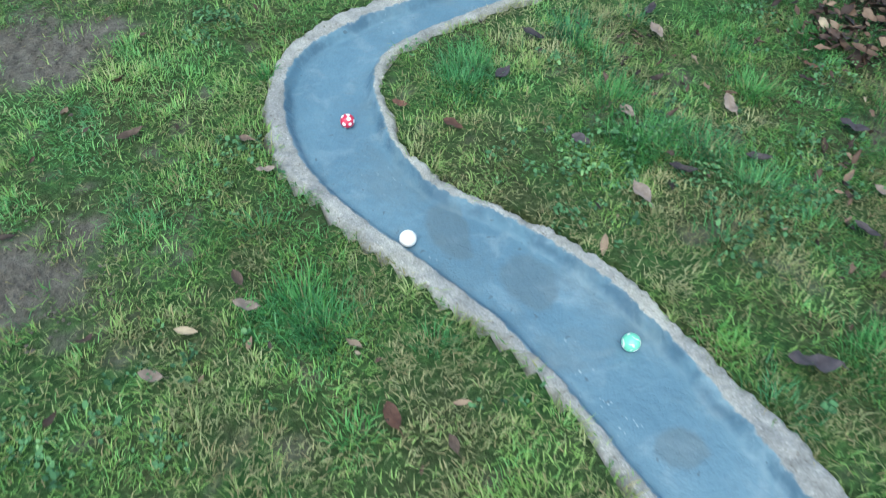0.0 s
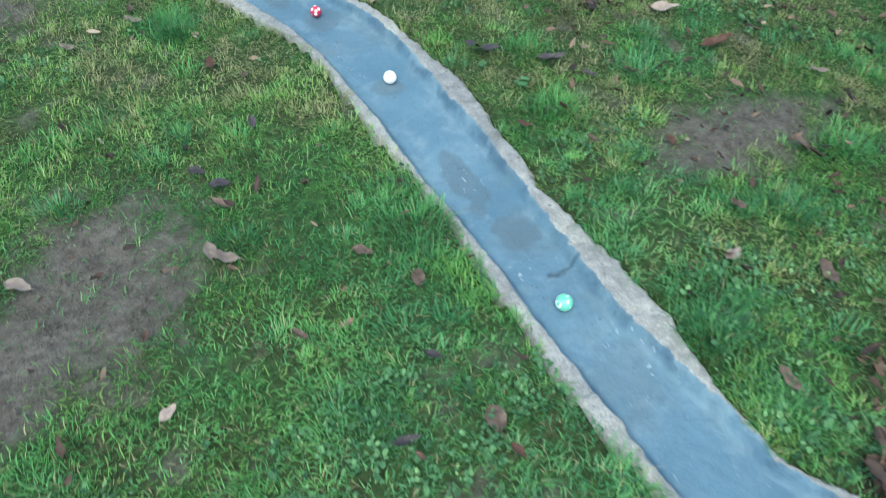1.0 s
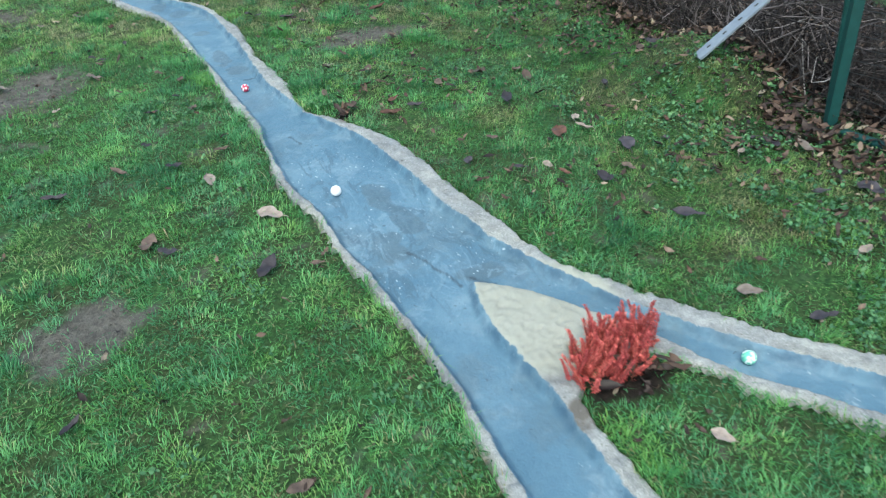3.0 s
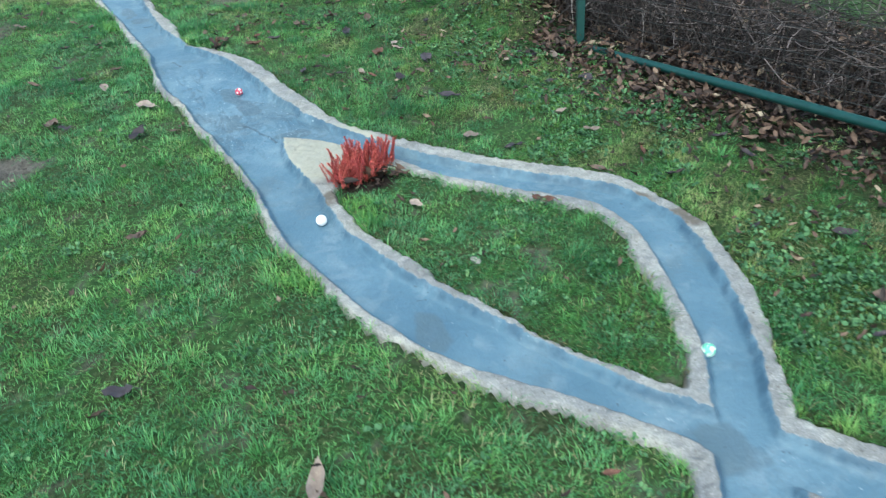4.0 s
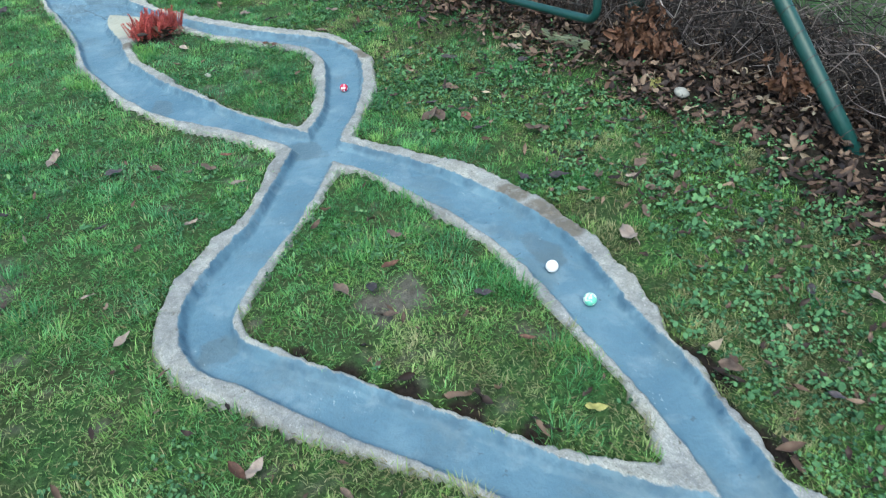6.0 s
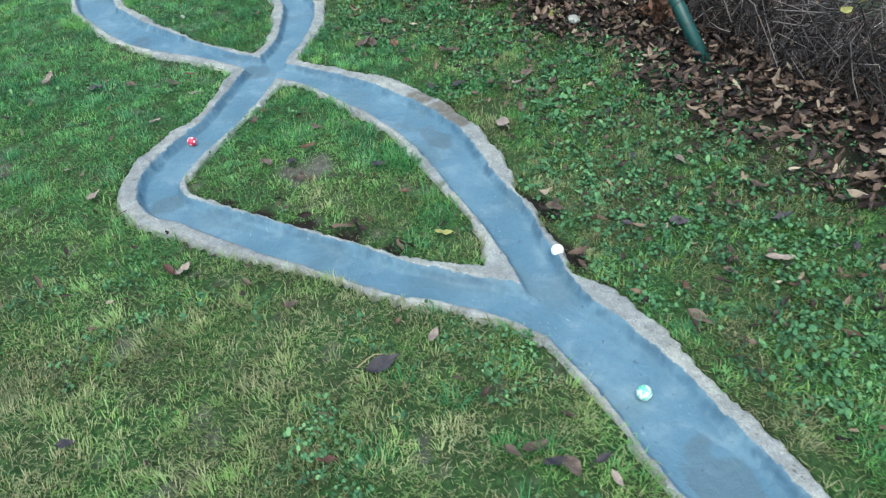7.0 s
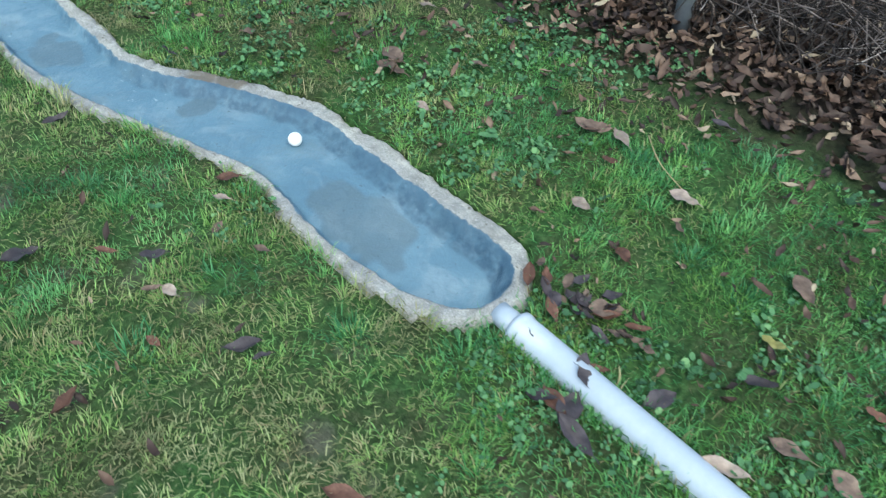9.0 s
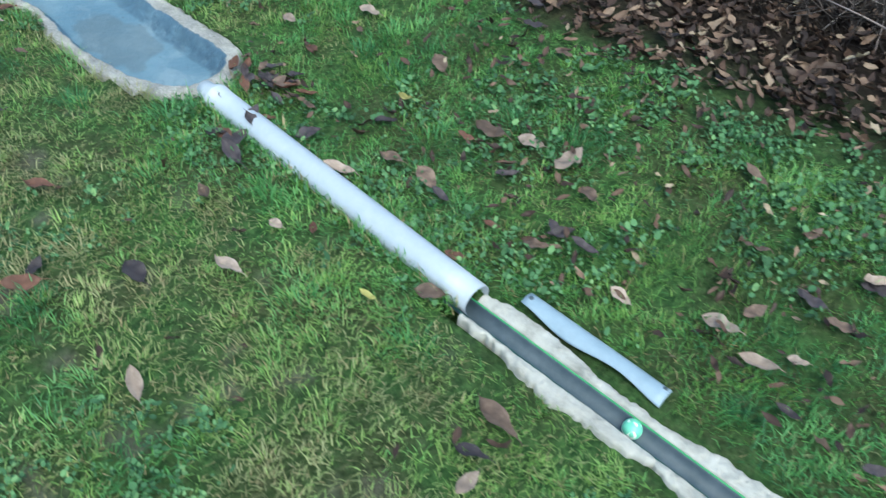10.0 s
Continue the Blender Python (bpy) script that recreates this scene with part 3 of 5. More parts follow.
def scatter(count, x0, x1, y0, y1, rng):
    x, y = rng.uniform(x0, x1, count), rng.uniform(y0, y1, count)
    ok = (lookup(outer, x, y, 1.0) > -0.008) & ~((np.abs(x - 2.305) < 0.085) & (y < -10.97) & (y > -13))
    ok &= ~((np.abs(x - (2.37 + (y + 9.86) * 0.049)) < 0.036) & (y < -9.84) & (y > -11.0))
    ok &= ~((np.abs(x - 2.406) < 0.034) & (y < -11.05) & (y > -11.46))
    return x[ok], y[ok]


def blades(x, y, height, lean, width, rng, turn=None):
    """Bent blades of grass: five vertices each."""
    n = len(x)
    turn = rng.uniform(0, 2 * np.pi, n) if turn is None else turn
    c, s = np.cos(turn), np.sin(turn)
    base = np.stack([x, y, lawn(x, y) - 0.004], -1)
    side = np.stack([-s, c, np.zeros(n)], -1) * width[:, None] / 2
    out = np.stack([c, s, np.zeros(n)], -1)
    up = np.array([0, 0, 1.0])
    mid = base + out * (height * lean * 0.38)[:, None] + up * (height * 0.62 * np.sqrt(np.maximum(0.15, 1 - 0.6 * lean**2)))[:, None]
    tip = base + out * (height * lean)[:, None] + up * (height * np.sqrt(np.maximum(0.06, 1 - lean**2)))[:, None]
    v = np.stack([base - side, base + side, mid + 0.8 * side, mid - 0.8 * side, tip], 1).reshape(-1, 3)
    k = np.arange(n)[:, None] * 5
    return v, [k + np.array([[0, 1, 2, 3]]), k + np.array([[3, 2, 4]])]


def density(x, y):
    """How thick the grass stands: less on bare earth, under the leaf drift and towards the fence."""
    thick = 0.78 + 0.30 * lattice(x, y, 0.22, 51) + 0.50 * lattice(x, y, 0.07, 52)
    thick = thick * (1 - 0.95 * bare_at(x, y)) * (1 - 0.95 * litter_at(x, y) ** 1.4) * (1 - 0.12 * smooth(2.2, 2.7, x))
    return np.clip(thick, 0.02, 1)


# patches of the lawn: long cold green, worn tan, and bright mossy green (x, y, radius)
COLD_TURF = [(1.54, -10.58, 0.07), (1.58, -10.82, 0.09), (1.6, -10.36, 0.07), (2.51, -11.58, 0.07), (1.62, -9.06, 0.11), (1.71, -8.7, 0.09), (2.1, -8.8, 0.06), (0.61, -4.73, 0.11), (0.44, -5.15, 0.08), (1.84, -5.63, 0.1), (2.0, -5.99, 0.09), (0.76, -1.79, 0.08), (0.49, -1.97, 0.09), (2.14, -1.79, 0.1), (1.63, -1.23, 0.11), (1.83, -2.61, 0.09), (0.91, -2.66, 0.07), (2.15, -1.85, 0.15), (1.85, -2.78, 0.12), (0.16, 0.87, 0.1), (1.24, 1.1, 0.12), (1.17, -0.02, 0.08), (0.89, 1.6, 0.11), (1.18, -0.9, 0.12), (0.64, -0.37, 0.09), (0.16, 0.89, 0.12), (2.02, -6.26, 0.12), (1.99, -6.75, 0.1), (1.97, -9.33, 0.08), (1.61, -9.89, 0.1), (1.95, -4.28, 0.07), (1.94, -4.31, 0.1)]
TAN_TURF = [(0.85, -6.97, 0.21), (1.38, -7.37, 0.18), (1.16, -7.01, 0.17), (1.43, -8.59, 0.14), (1.71, -8.46, 0.14), (1.78, -8.9, 0.11), (1.49, -1.57, 0.11), (1.84, -1.72, 0.13), (0.55, -1.5, 0.1), (-0.03, -1.83, 0.1), (0.83, 0.96, 0.12), (1.27, 0.61, 0.16), (0.41, 0.62, 0.13), (0.06, 0.56, 0.15), (1.25, 1.32, 0.15), (0.32, 0.52, 0.16), (0.54, 0.24, 0.1), (2.15, -10.62, 0.08), (2.09, -10.34, 0.1), (1.79, -9.82, 0.12), (2.17, -9.76, 0.09), (1.78, -5.45, 0.05), (1.29, -4.51, 0.13), (-0.03, -1.97, 0.2), (0.28, -3.58, 0.13), (2.01, -7.37, 0.07), (2.73, -6.82, 0.15), (2.65, -5.06, 0.15)]
SUN_TURF = [(2.66, -9.41, 0.1), (2.63, -9.68, 0.08), (2.63, -9.19, 0.08), (2.43, -8.22, 0.08), (2.67, -9.76, 0.12), (3.33, -10.15, 0.17), (2.84, -10.19, 0.11), (2.19, -10.75, 0.07), (1.02, -3.94, 0.05), (1.32, -3.64, 0.07), (0.29, -1.91, 0.26), (0.37, -3.39, 0.15), (0.61, -3.28, 0.15), (1.62, -3.73, 0.14), (1.18, -4.26, 0.14), (0.8, -5.2, 0.13), (1.53, -5.56, 0.1), (2.57, -5.65, 0.09), (2.35, -7.03, 0.1), (2.07, -7.79, 0.09), (1.58, -6.6, 0.12), (0.19, -1.26, 0.16), (0.5, -2.35, 0.12), (1.68, -2.56, 0.12), (1.15, -1.24, 0.08), (0.62, -0.02, 0.06), (1.16, -1.21, 0.06), (1.92, -11.13, 0.07), (2.56, -11.3, 0.09), (0.45, -3.56, 0.22)]


def patches_at(places, x, y):
    p = np.zeros(np.shape(x))
    rough = 0.35 * lattice(x, y, 0.07, 97) + 0.25 * lattice(x, y, 0.03, 98)
    for cx, cy, r in places:
        near = (np.abs(x - cx) < 1.8 * r) & (np.abs(y - cy) < 1.8 * r)
        p[near] = np.maximum(p[near], smooth(1.35, 0.35, np.hypot(x[near] - cx, y[near] - cy) / r + rough[near]))
    return p


def shade(x, y, rng):
    return np.clip(rng.beta(1.3, 1.3, len(x)) * 0.50 + 0.17 * lattice(x, y, 0.055, 54) + 0.15 * lattice(x, y, 0.15, 57) + 0.12 * lattice(x, y, 0.42, 56) + 0.34 + 0.05 * smooth(1.4, 0.8, x) * smooth(-1.0, -2.0, y) * smooth(-9.0, -7.5, y) - 0.12 * smooth(1.9, 2.6, x) - 0.12 * smooth(1.2, 1.9, x) * smooth(-3.0, -2.2, y) - 0.16 * patches_at(COLD_TURF, x, y) + 0.08 * patches_at(SUN_TURF, x, y), 0, 1)


def faded(x, y):
    """How dull and strawy the turf is: more so at the top of the run and on the open side further down."""
    low = smooth(-6.0, -7.2, y) * smooth(2.3, 1.7, x) * smooth(-12.0, -10.6, y)
    tan = smooth(0.75, 1.15, x) * smooth(-1.9, -0.2, y)
    patches = smooth(-0.45, 0.45, lattice(x, y, 0.17, 59) + 0.5 * lattice(x, y, 0.06, 60))
    fence = smooth(1.8, 2.4, x) * smooth(-1.2, -1.8, y) * smooth(-10.4, -9.4, y)
    far = smooth(0.9, 0.3, x) * smooth(-4.6, -5.4, y) * smooth(-7.5, -6.5, y)
    mid = 0.22 * smooth(-5.4, -6.2, y) * smooth(-9.3, -8.5, y)
    return np.clip(mid + 0.85 * low * (0.55 + 0.45 * patches) + 0.6 * smooth(-0.3, 0.9, y) * (0.4 + 0.6 * patches) + 0.9 * np.maximum(tan, fence) * patches + 0.5 * far + 0.18 * lattice(x, y, 0.5, 58) + 0.75 * patches_at(TAN_TURF, x, y) - 0.6 * patches_at(COLD_TURF, x, y) - 0.4 * patches_at(SUN_TURF, x, y), 0, 1)


def turf_hue(x, y):
    """0 blue-green, 0.4 fresh green, 0.65 yellow-green, 1 dull olive."""
    h = 0.34 + 0.20 * lattice(x, y, 0.60, 91) + 0.20 * lattice(x, y, 0.21, 92) + 0.15 * lattice(x, y, 0.08, 93) + 0.55 * faded(x, y) - 0.09 * smooth(-0.8, -1.4, y) * smooth(-4.6, -3.8, y)
    moss = smooth(0.0, 0.55, lattice(x, y, 0.2, 64) + 0.5 * lattice(x, y, 0.07, 65)) * np.maximum(smooth(1.75, 2.3, x) * smooth(-7.6, -8.9, y), 0.5 * smooth(1.0, 1.5, x))
    h = h + (0.60 - h) * 0.85 * np.maximum(moss, 0.8 * patches_at(SUN_TURF, x, y))
    return h + (0.18 - h) * 0.8 * patches_at(COLD_TURF, x, y)


def thatch(x, y, rng):
    """Short flat-lying blades that close the turf: one triangle each."""
    n = len(x)
    turn, long, wide = rng.uniform(0, 2 * np.pi, n), rng.uniform(0.012, 0.030, n), rng.uniform(0.0020, 0.0042, n)
    c, s = np.cos(turn), np.sin(turn)
    z = lawn(x, y) + rng.uniform(0.001, 0.010, n)
    a = np.stack([x - s * wide / 2, y + c * wide / 2, z], -1)
    b = np.stack([x + s * wide / 2, y - c * wide / 2, z], -1)
    t = np.stack([x + c * long, y + s * long, z + rng.uniform(0.000, 0.008, n)], -1)
    return np.stack([a, b, t], 1).reshape(-1, 3), [np.arange(3 * n).reshape(-1, 3)]


def on_turf(x, y, margin=-0.006):
    ok = (lookup(outer, x, y, 1.0) > margin) & ~((np.abs(x - 2.305) < 0.085) & (y < -10.97) & (y > -13))
    ok &= ~((np.abs(x - 2.406) < 0.034) & (y < -11.05) & (y > -11.46))
    return ok & ~((np.abs(x - (2.37 + (y + 9.86) * 0.049)) < 0.036) & (y < -9.84) & (y > -11.0))


def build_grass():
    rng = np.random.default_rng(5)
    sets = []

    def add(piece, each, tone, straw, hue):
        sets.append((*piece, np.repeat(np.clip(tone, 0, 1), each), np.repeat(straw, each), np.repeat(np.clip(hue, 0, 1), each)))

    # small tufts: the blades of each lean out from its middle and share its colour
    for count, most, x0, x1, y0, y1 in ((38000, 16, -0.9, 3.3, -12.4, 2.6), (4200, 14, -2.6, -0.9, -8.5, 4.5), (2200, 14, -0.9, 3.4, 2.6, 5.0)):
        cx, cy = scatter(count, x0, x1, y0, y1, rng)
        ok = rng.uniform(0, 1, len(cx)) < 0.15 + density(cx, cy)
        cx, cy = cx[ok], cy[ok]
        each = np.maximum(2, rng.poisson(most * (0.35 + 0.75 * density(cx, cy))))
        own_tone, own_hue = rng.normal(0, 0.08, len(cx)), rng.normal(0, 0.12, len(cx))
        tall, spread = rng.uniform(0.75, 1.25, len(cx)), rng.uniform(0.009, 0.026, len(cx))
        sway = 3.5 * lattice(cx, cy, 0.16, 94) + 2.0 * lattice(cx, cy, 0.5, 95)
        k = np.repeat(np.arange(len(cx)), each)
        dx, dy = rng.normal(0, 1, len(k)) * spread[k], rng.normal(0, 1, len(k)) * spread[k]
        x, y = cx[k] + dx, cy[k] + dy
        ok = on_turf(x, y, -0.010)
        x, y, dx, dy, k = x[ok], y[ok], dx[ok], dy[ok], k[ok]
        n = len(x)
        turn = np.arctan2(dy / spread[k] + 0.8 * np.sin(sway[k]), dx / spread[k] + 0.8 * np.cos(sway[k])) + rng.normal(0, 0.5, n)
        edge = smooth(0.05, 0.0, lookup(outer, x, y, 1.0))
        lush = np.clip(lattice(x, y, 0.30, 53), 0, 1)
        height = rng.uniform(0.016, 0.038, n) * tall[k] * (1 + 0.40 * lush + 0.25 * edge + 0.45 * patches_at(COLD_TURF, x, y)) * (1 - 0.35 * litter_at(x, y))
        fade = faded(x, y)
        dry = 0.04 + 0.12 * np.clip(lattice(x, y, 0.4, 55), 0, 1) + 0.16 * edge * smooth(-0.2, 0.5, lattice(x, y, 0.3, 96)) + 0.19 * fade
        straw = np.where(rng.uniform(0, 1, n) < dry, rng.uniform(0.5, 1, n), 0.16 * fade)
        add(blades(x, y, height, rng.uniform(0.45, 0.97, n), rng.uniform(0.0016, 0.0034, n), rng, turn), 5, shade(x, y, rng) + own_tone[k] + 0.06, straw, turf_hue(x, y) + own_hue[k])
    # longer, darker tufts
    cx, cy = scatter(420, -0.8, 3.0, -12.0, 2.4, rng)
    ok = rng.uniform(0, 1, len(cx)) < density(cx, cy)
    cx, cy = cx[ok], cy[ok]
    placed = np.array([(1.18, 1.08), (1.26, 0.98), (1.02, -0.62), (1.3, -0.9), (1.42, -1.05), (0.62, 0.95), (0.85, -2.95), (2.02, -5.75), (2.05, -6.35), (2.0, -6.6), (1.98, -4.55), (1.5, -2.2), (1.62, -2.5), (2.6, -5.9), (2.72, -6.1), (0.62, -0.2), (0.55, 0.1), (0.5, -4.6), (0.45, -4.4)])
    marked = np.array([(1.23, 1.27), (1.24, 1.08), (1.36, 0.98), (0.92, 1.57), (0.86, 1.50), (2.04, 1.29), (1.66, 1.16), (1.40, 0.82), (1.30, 1.62), (1.29, 0.29), (1.58, 0.04), (1.23, -0.04), (1.22, -0.90), (1.15, -0.94), (0.65, -0.34), (1.59, -0.68), (1.15, -1.16), (0.20, 0.91), (0.22, 0.82), (1.93, -0.53)])
    cx, cy = np.concatenate([cx, placed[:, 0], marked[:, 0]]), np.concatenate([cy, placed[:, 1], marked[:, 1]])
    for k, (px, py) in enumerate(zip(cx, cy)):
        bushy = k >= len(cx) - len(marked)
        big = rng.uniform(0.040, 0.055) if bushy else rng.uniform(0.016, 0.045)
        n = int((330 if bushy else 50) + 1300 * big)
        dx, dy = rng.normal(0, big, n), rng.normal(0, big, n)
        ok = on_turf(px + dx, py + dy, -0.008)
        dx, dy = dx[ok], dy[ok]
        n = len(dx)
        turn = np.arctan2(dy, dx) + rng.normal(0, 0.55, n)
        tone = 0.12 + rng.beta(1.6, 1.7, n) * rng.uniform(0.55, 0.85)
        hue = rng.uniform(0.10, 0.38) + rng.normal(0, 0.05, n)
        add(blades(px + dx, py + dy, rng.uniform(0.026, 0.060, n), rng.uniform(0.3, 0.95, n), rng.uniform(0.002, 0.0036, n), rng, turn), 5, tone, np.where(rng.uniform(0, 1, n) < 0.03, 0.8, 0.0), hue)
    # flat-lying blades, toned down to paint in the shade deep in the turf
    for count, x0, x1, y0, y1 in ((560000, -0.9, 3.3, -12.4, 2.6), (50000, -2.6, -0.9, -8.5, 4.5)):
        x, y = scatter(count, x0, x1, y0, y1, rng)
        ok = rng.uniform(0, 1, len(x)) < density(x, y)
        x, y = x[ok], y[ok]
        n, fade = len(x), faded(x, y)
        straw = np.where(rng.uniform(0, 1, n) < 0.12 + 0.32 * fade, rng.uniform(0.4, 1, n), 0.25 * fade)
        add(thatch(x, y, rng), 3, 0.74 * shade(x, y, rng), straw, turf_hue(x, y) + rng.normal(0.05, 0.12, n))
    # grass leaning on the pipe
    n = 1500
    y = rng.uniform(-10.97, -9.9, n)
    x = 2.378 + (y + 9.85) * 0.044 + rng.choice([-1, 1], n) * rng.uniform(0.034, 0.065, n)
    add(blades(x, y, rng.uniform(0.02, 0.055, n), rng.uniform(0.2, 0.9, n), rng.uniform(0.002, 0.0045, n), rng), 5, rng.beta(2, 2.5, n), np.where(rng.uniform(0, 1, n) < 0.15, 1.0, 0.0), turf_hue(x, y))
    # bright young grass in a few spots along the channel
    for px, py in ((1.03, -3.92), (0.98, -3.86), (0.70, -0.62), (0.68, -0.52), (1.02, 0.45), (1.33, -3.52), (1.36, -3.62)):
        x, y = px + rng.normal(0, 0.03, 160), py + rng.normal(0, 0.03, 160)
        x, y = x[(ok := on_turf(x, y))], y[ok]
        n = len(x)
        add(blades(x, y, rng.uniform(0.02, 0.05, n), rng.uniform(0.4, 0.97, n), rng.uniform(0.003, 0.006, n), rng), 5, rng.uniform(0.35, 0.75, n), np.zeros(n), rng.uniform(0.45, 0.65, n))
    v, f = joined([(s[0], s[1]) for s in sets])
    me = mesh_from("grass", v, f, GRASS, [("tone", np.concatenate([s[2] for s in sets])), ("straw", np.concatenate([s[3] for s in sets])), ("hue", np.concatenate([s[4] for s in sets]))])
    tagged(new("grass", me), "short damp lawn grass with straw-coloured blades", "grass", kind="stuff")


def build_weeds():
    """Small round-leaved weeds between the grass, thickest towards the fence."""
    rng = np.random.default_rng(8)
    # plants first, then the few leaves of each
    cx, cy = scatter(85000, -0.8, 3.6, -12.3, 2.5, rng)
    patch = lattice(cx, cy, 0.33, 61) + 0.6 * lattice(cx, cy, 0.12, 62)
    fence = smooth(1.9, 2.7, cx) * smooth(-1.0, -2.4, cy)
    beside_pipe = smooth(0.30, 0.06, np.abs(cx - 2.34)) * smooth(-9.7, -9.9, cy) * smooth(-11.1, -10.9, cy)
    chance = smooth(0.10, 0.9, patch + (0.92 - 0.70 * smooth(-8.2, -9.6, cy)) * fence + 0.9 * beside_pipe - 0.22 * smooth(1.4, 0.6, cx)) * (1 - bare_at(cx, cy)) * (1 - 0.85 * smooth(0.3, 1.0, litter_at(cx, cy)))
    ok = rng.uniform(0, 1, len(cx)) < 0.85 * chance
    cx, cy, fence = cx[ok], cy[ok], fence[ok]
    k = np.repeat(np.arange(len(cx)), rng.integers(3, 8, len(cx)))
    broad = rng.uniform(0.0026, 0.0068, len(cx)) * (1 + 0.55 * fence * rng.uniform(0, 1, len(cx)))
    x, y = cx[k] + rng.normal(0, 1.7, len(k)) * broad[k], cy[k] + rng.normal(0, 1.7, len(k)) * broad[k]
    ok = on_turf(x, y, 0.0)
    x, y, k = x[ok], y[ok], k[ok]
    n = len(x)
    size = broad[k] * rng.uniform(0.65, 1.25, n)
    own = rng.normal(0, 0.14, len(cx))[k]
    turn = rng.uniform(0, 2 * np.pi, n)
    tilt = rng.normal(0, 0.50, (n, 2))
    z = lawn(x, y) + rng.uniform(0.006, 0.032, n)
    a = np.arange(6) * np.pi / 3
    px, py = np.cos(a)[None] * size[:, None], np.sin(a)[None] * size[:, None] * 0.85
    rx, ry = px * np.cos(turn)[:, None] - py * np.sin(turn)[:, None], px * np.sin(turn)[:, None] + py * np.cos(turn)[:, None]
    rz = z[:, None] + rx * tilt[:, :1] + ry * tilt[:, 1:] + 0.25 * size[:, None]
    ring = np.stack([x[:, None] + rx, y[:, None] + ry, rz], -1)
    mid = np.stack([x, y, z], -1)[:, None]
    v = np.concatenate([mid, ring], 1).reshape(-1, 3)
    k = np.arange(n)[:, None, None] * 7
    t = np.array([[0, 1 + q, 1 + (q + 1) % 6] for q in range(6)])[None]
    tone = np.repeat(np.clip(0.12 + 0.8 * rng.beta(1.4, 1.7, n) + own + 0.2 * lattice(x, y, 0.15, 63), 0, 1), 7)
    me = mesh_from("ground_weeds", v, (k + t).reshape(-1, 3), WEED, [("tone", tone)])
    tagged(new("ground_weeds", me), "small round-leaved green weeds in the lawn", "weeds", kind="stuff")


def build_crumbs():
    """Crumbs of earth on the bare patches."""
    rng = np.random.default_rng(9)
    x, y = scatter(400000, -0.9, 2.9, -12.0, 2.5, rng)
    bare = np.zeros(len(x))
    for cx, cy, a, c in BARE + DARK_EARTH:
        bare = np.maximum(bare, smooth(1.2, 0.5, np.hypot((x - cx) / a, (y - cy) / c)))
    ok = (rng.uniform(0, 1, len(x)) < 0.8 * bare) & (lookup(outer, x, y, 1.0) > 0.015)
    x, y = x[ok], y[ok]
    n = len(x)
    size = rng.uniform(0.0015, 0.0055, n) * rng.uniform(0.6, 1.3, n)
    star = np.array([(1, 0, 0), (0, 1, 0), (-1, 0, 0), (0, -1, 0), (0, 0, 0.7), (0, 0, -0.7)])
    v = np.stack([x, y, lawn(x, y) + size * 0.3], -1)[:, None] + star[None] * (size[:, None] * rng.uniform(0.6, 1.4, (n, 6)))[:, :, None]
    tri = np.array([(0, 1, 4), (1, 2, 4), (2, 3, 4), (3, 0, 4), (1, 0, 5), (2, 1, 5), (3, 2, 5), (0, 3, 5)])
    f = (np.arange(n)[:, None, None] * 6 + tri[None]).reshape(-1, 3)
    me = mesh_from("soil_crumbs", v.reshape(-1, 3), f, SOIL, [("bare", np.ones(6 * n)), ("litter", np.repeat(litter_at(x, y), 6))], smooth=False)
    tagged(new("soil_crumbs", me), "loose crumbs of grey-brown earth", "soil", kind="stuff")


build_track()
build_ground()
build_crumbs()
build_grass()
build_weeds()


# ---- fallen leaves ----
def leaf_shape(long, wide, curl, fold, wave, seed, rows=9, ribs=(-1, -0.5, 0, 0.5, 1), stalked=True):
    """A pointed leaf, folded at the midrib and curled along it, with a stalk; origin under its middle."""
    rng = np.random.default_rng(seed)
    u = np.linspace(-0.5, 0.5, rows)
    half = wide * 0.5 * np.clip(np.cos(np.pi * u), 0, 1) ** 0.85 * (1 - 0.3 * u)
    verts = []
    for k, (a, h) in enumerate(zip(u, half)):
        for s in ribs:
            z = fold * abs(s) * h + curl * (a * 2) ** 2 * long * 0.3 + wave * (math.sin(9 * a + s * 1.2 + seed) * 0.0030 + math.sin(17 * a - s * 2.1 + seed * 2) * 0.0014)
            verts.append((a * long, s * h * rng.uniform(0.97, 1.03), z))
    v = np.array(verts)
    v[:, 2] -= v[:, 2].min()
    w = len(ribs)
    i, j = np.meshgrid(np.arange(rows - 1), np.arange(w - 1), indexing="ij")
    k = i * w + j
    f = np.stack([k, k + w, k + w + 1, k + 1], -1).reshape(-1, 4)
    if not stalked:
        return v, [f]
    stalk = tube([(0.48 * long, 0, v[-w:, 2].min() + 0.001), (0.58 * long, 0.004, 0.003), (0.66 * long, 0.003, 0.001)], 0.0009, 4)
    return joined([(v, [f]), stalk])


LEAF_SHAPES = [leaf_shape(0.075, 0.032, 0.40, 0.45, 1.0, 1), leaf_shape(0.065, 0.037, 0.25, 0.30, 1.2, 2), leaf_shape(0.085, 0.032, 0.65, 0.8, 1.0, 3), leaf_shape(0.058, 0.028, 0.3, 0.15, 1.2, 4)]
DRIFT_SHAPES = [leaf_shape(0.066 + 0.005 * k, 0.028 + 0.003 * (k % 3), 0.10 + 0.16 * (k % 6), 0.15 + 0.22 * (k % 5), 1.2 + 0.5 * (k % 4), 20 + k, 6, (-1, 0, 1), False) for k in range(9)]
LEAF_MESHES = {(tone, k): mesh_from("leaf", v, f, mat) for tone, mat in LEAF_MATS.items() for k, (v, f) in enumerate(LEAF_SHAPES)}
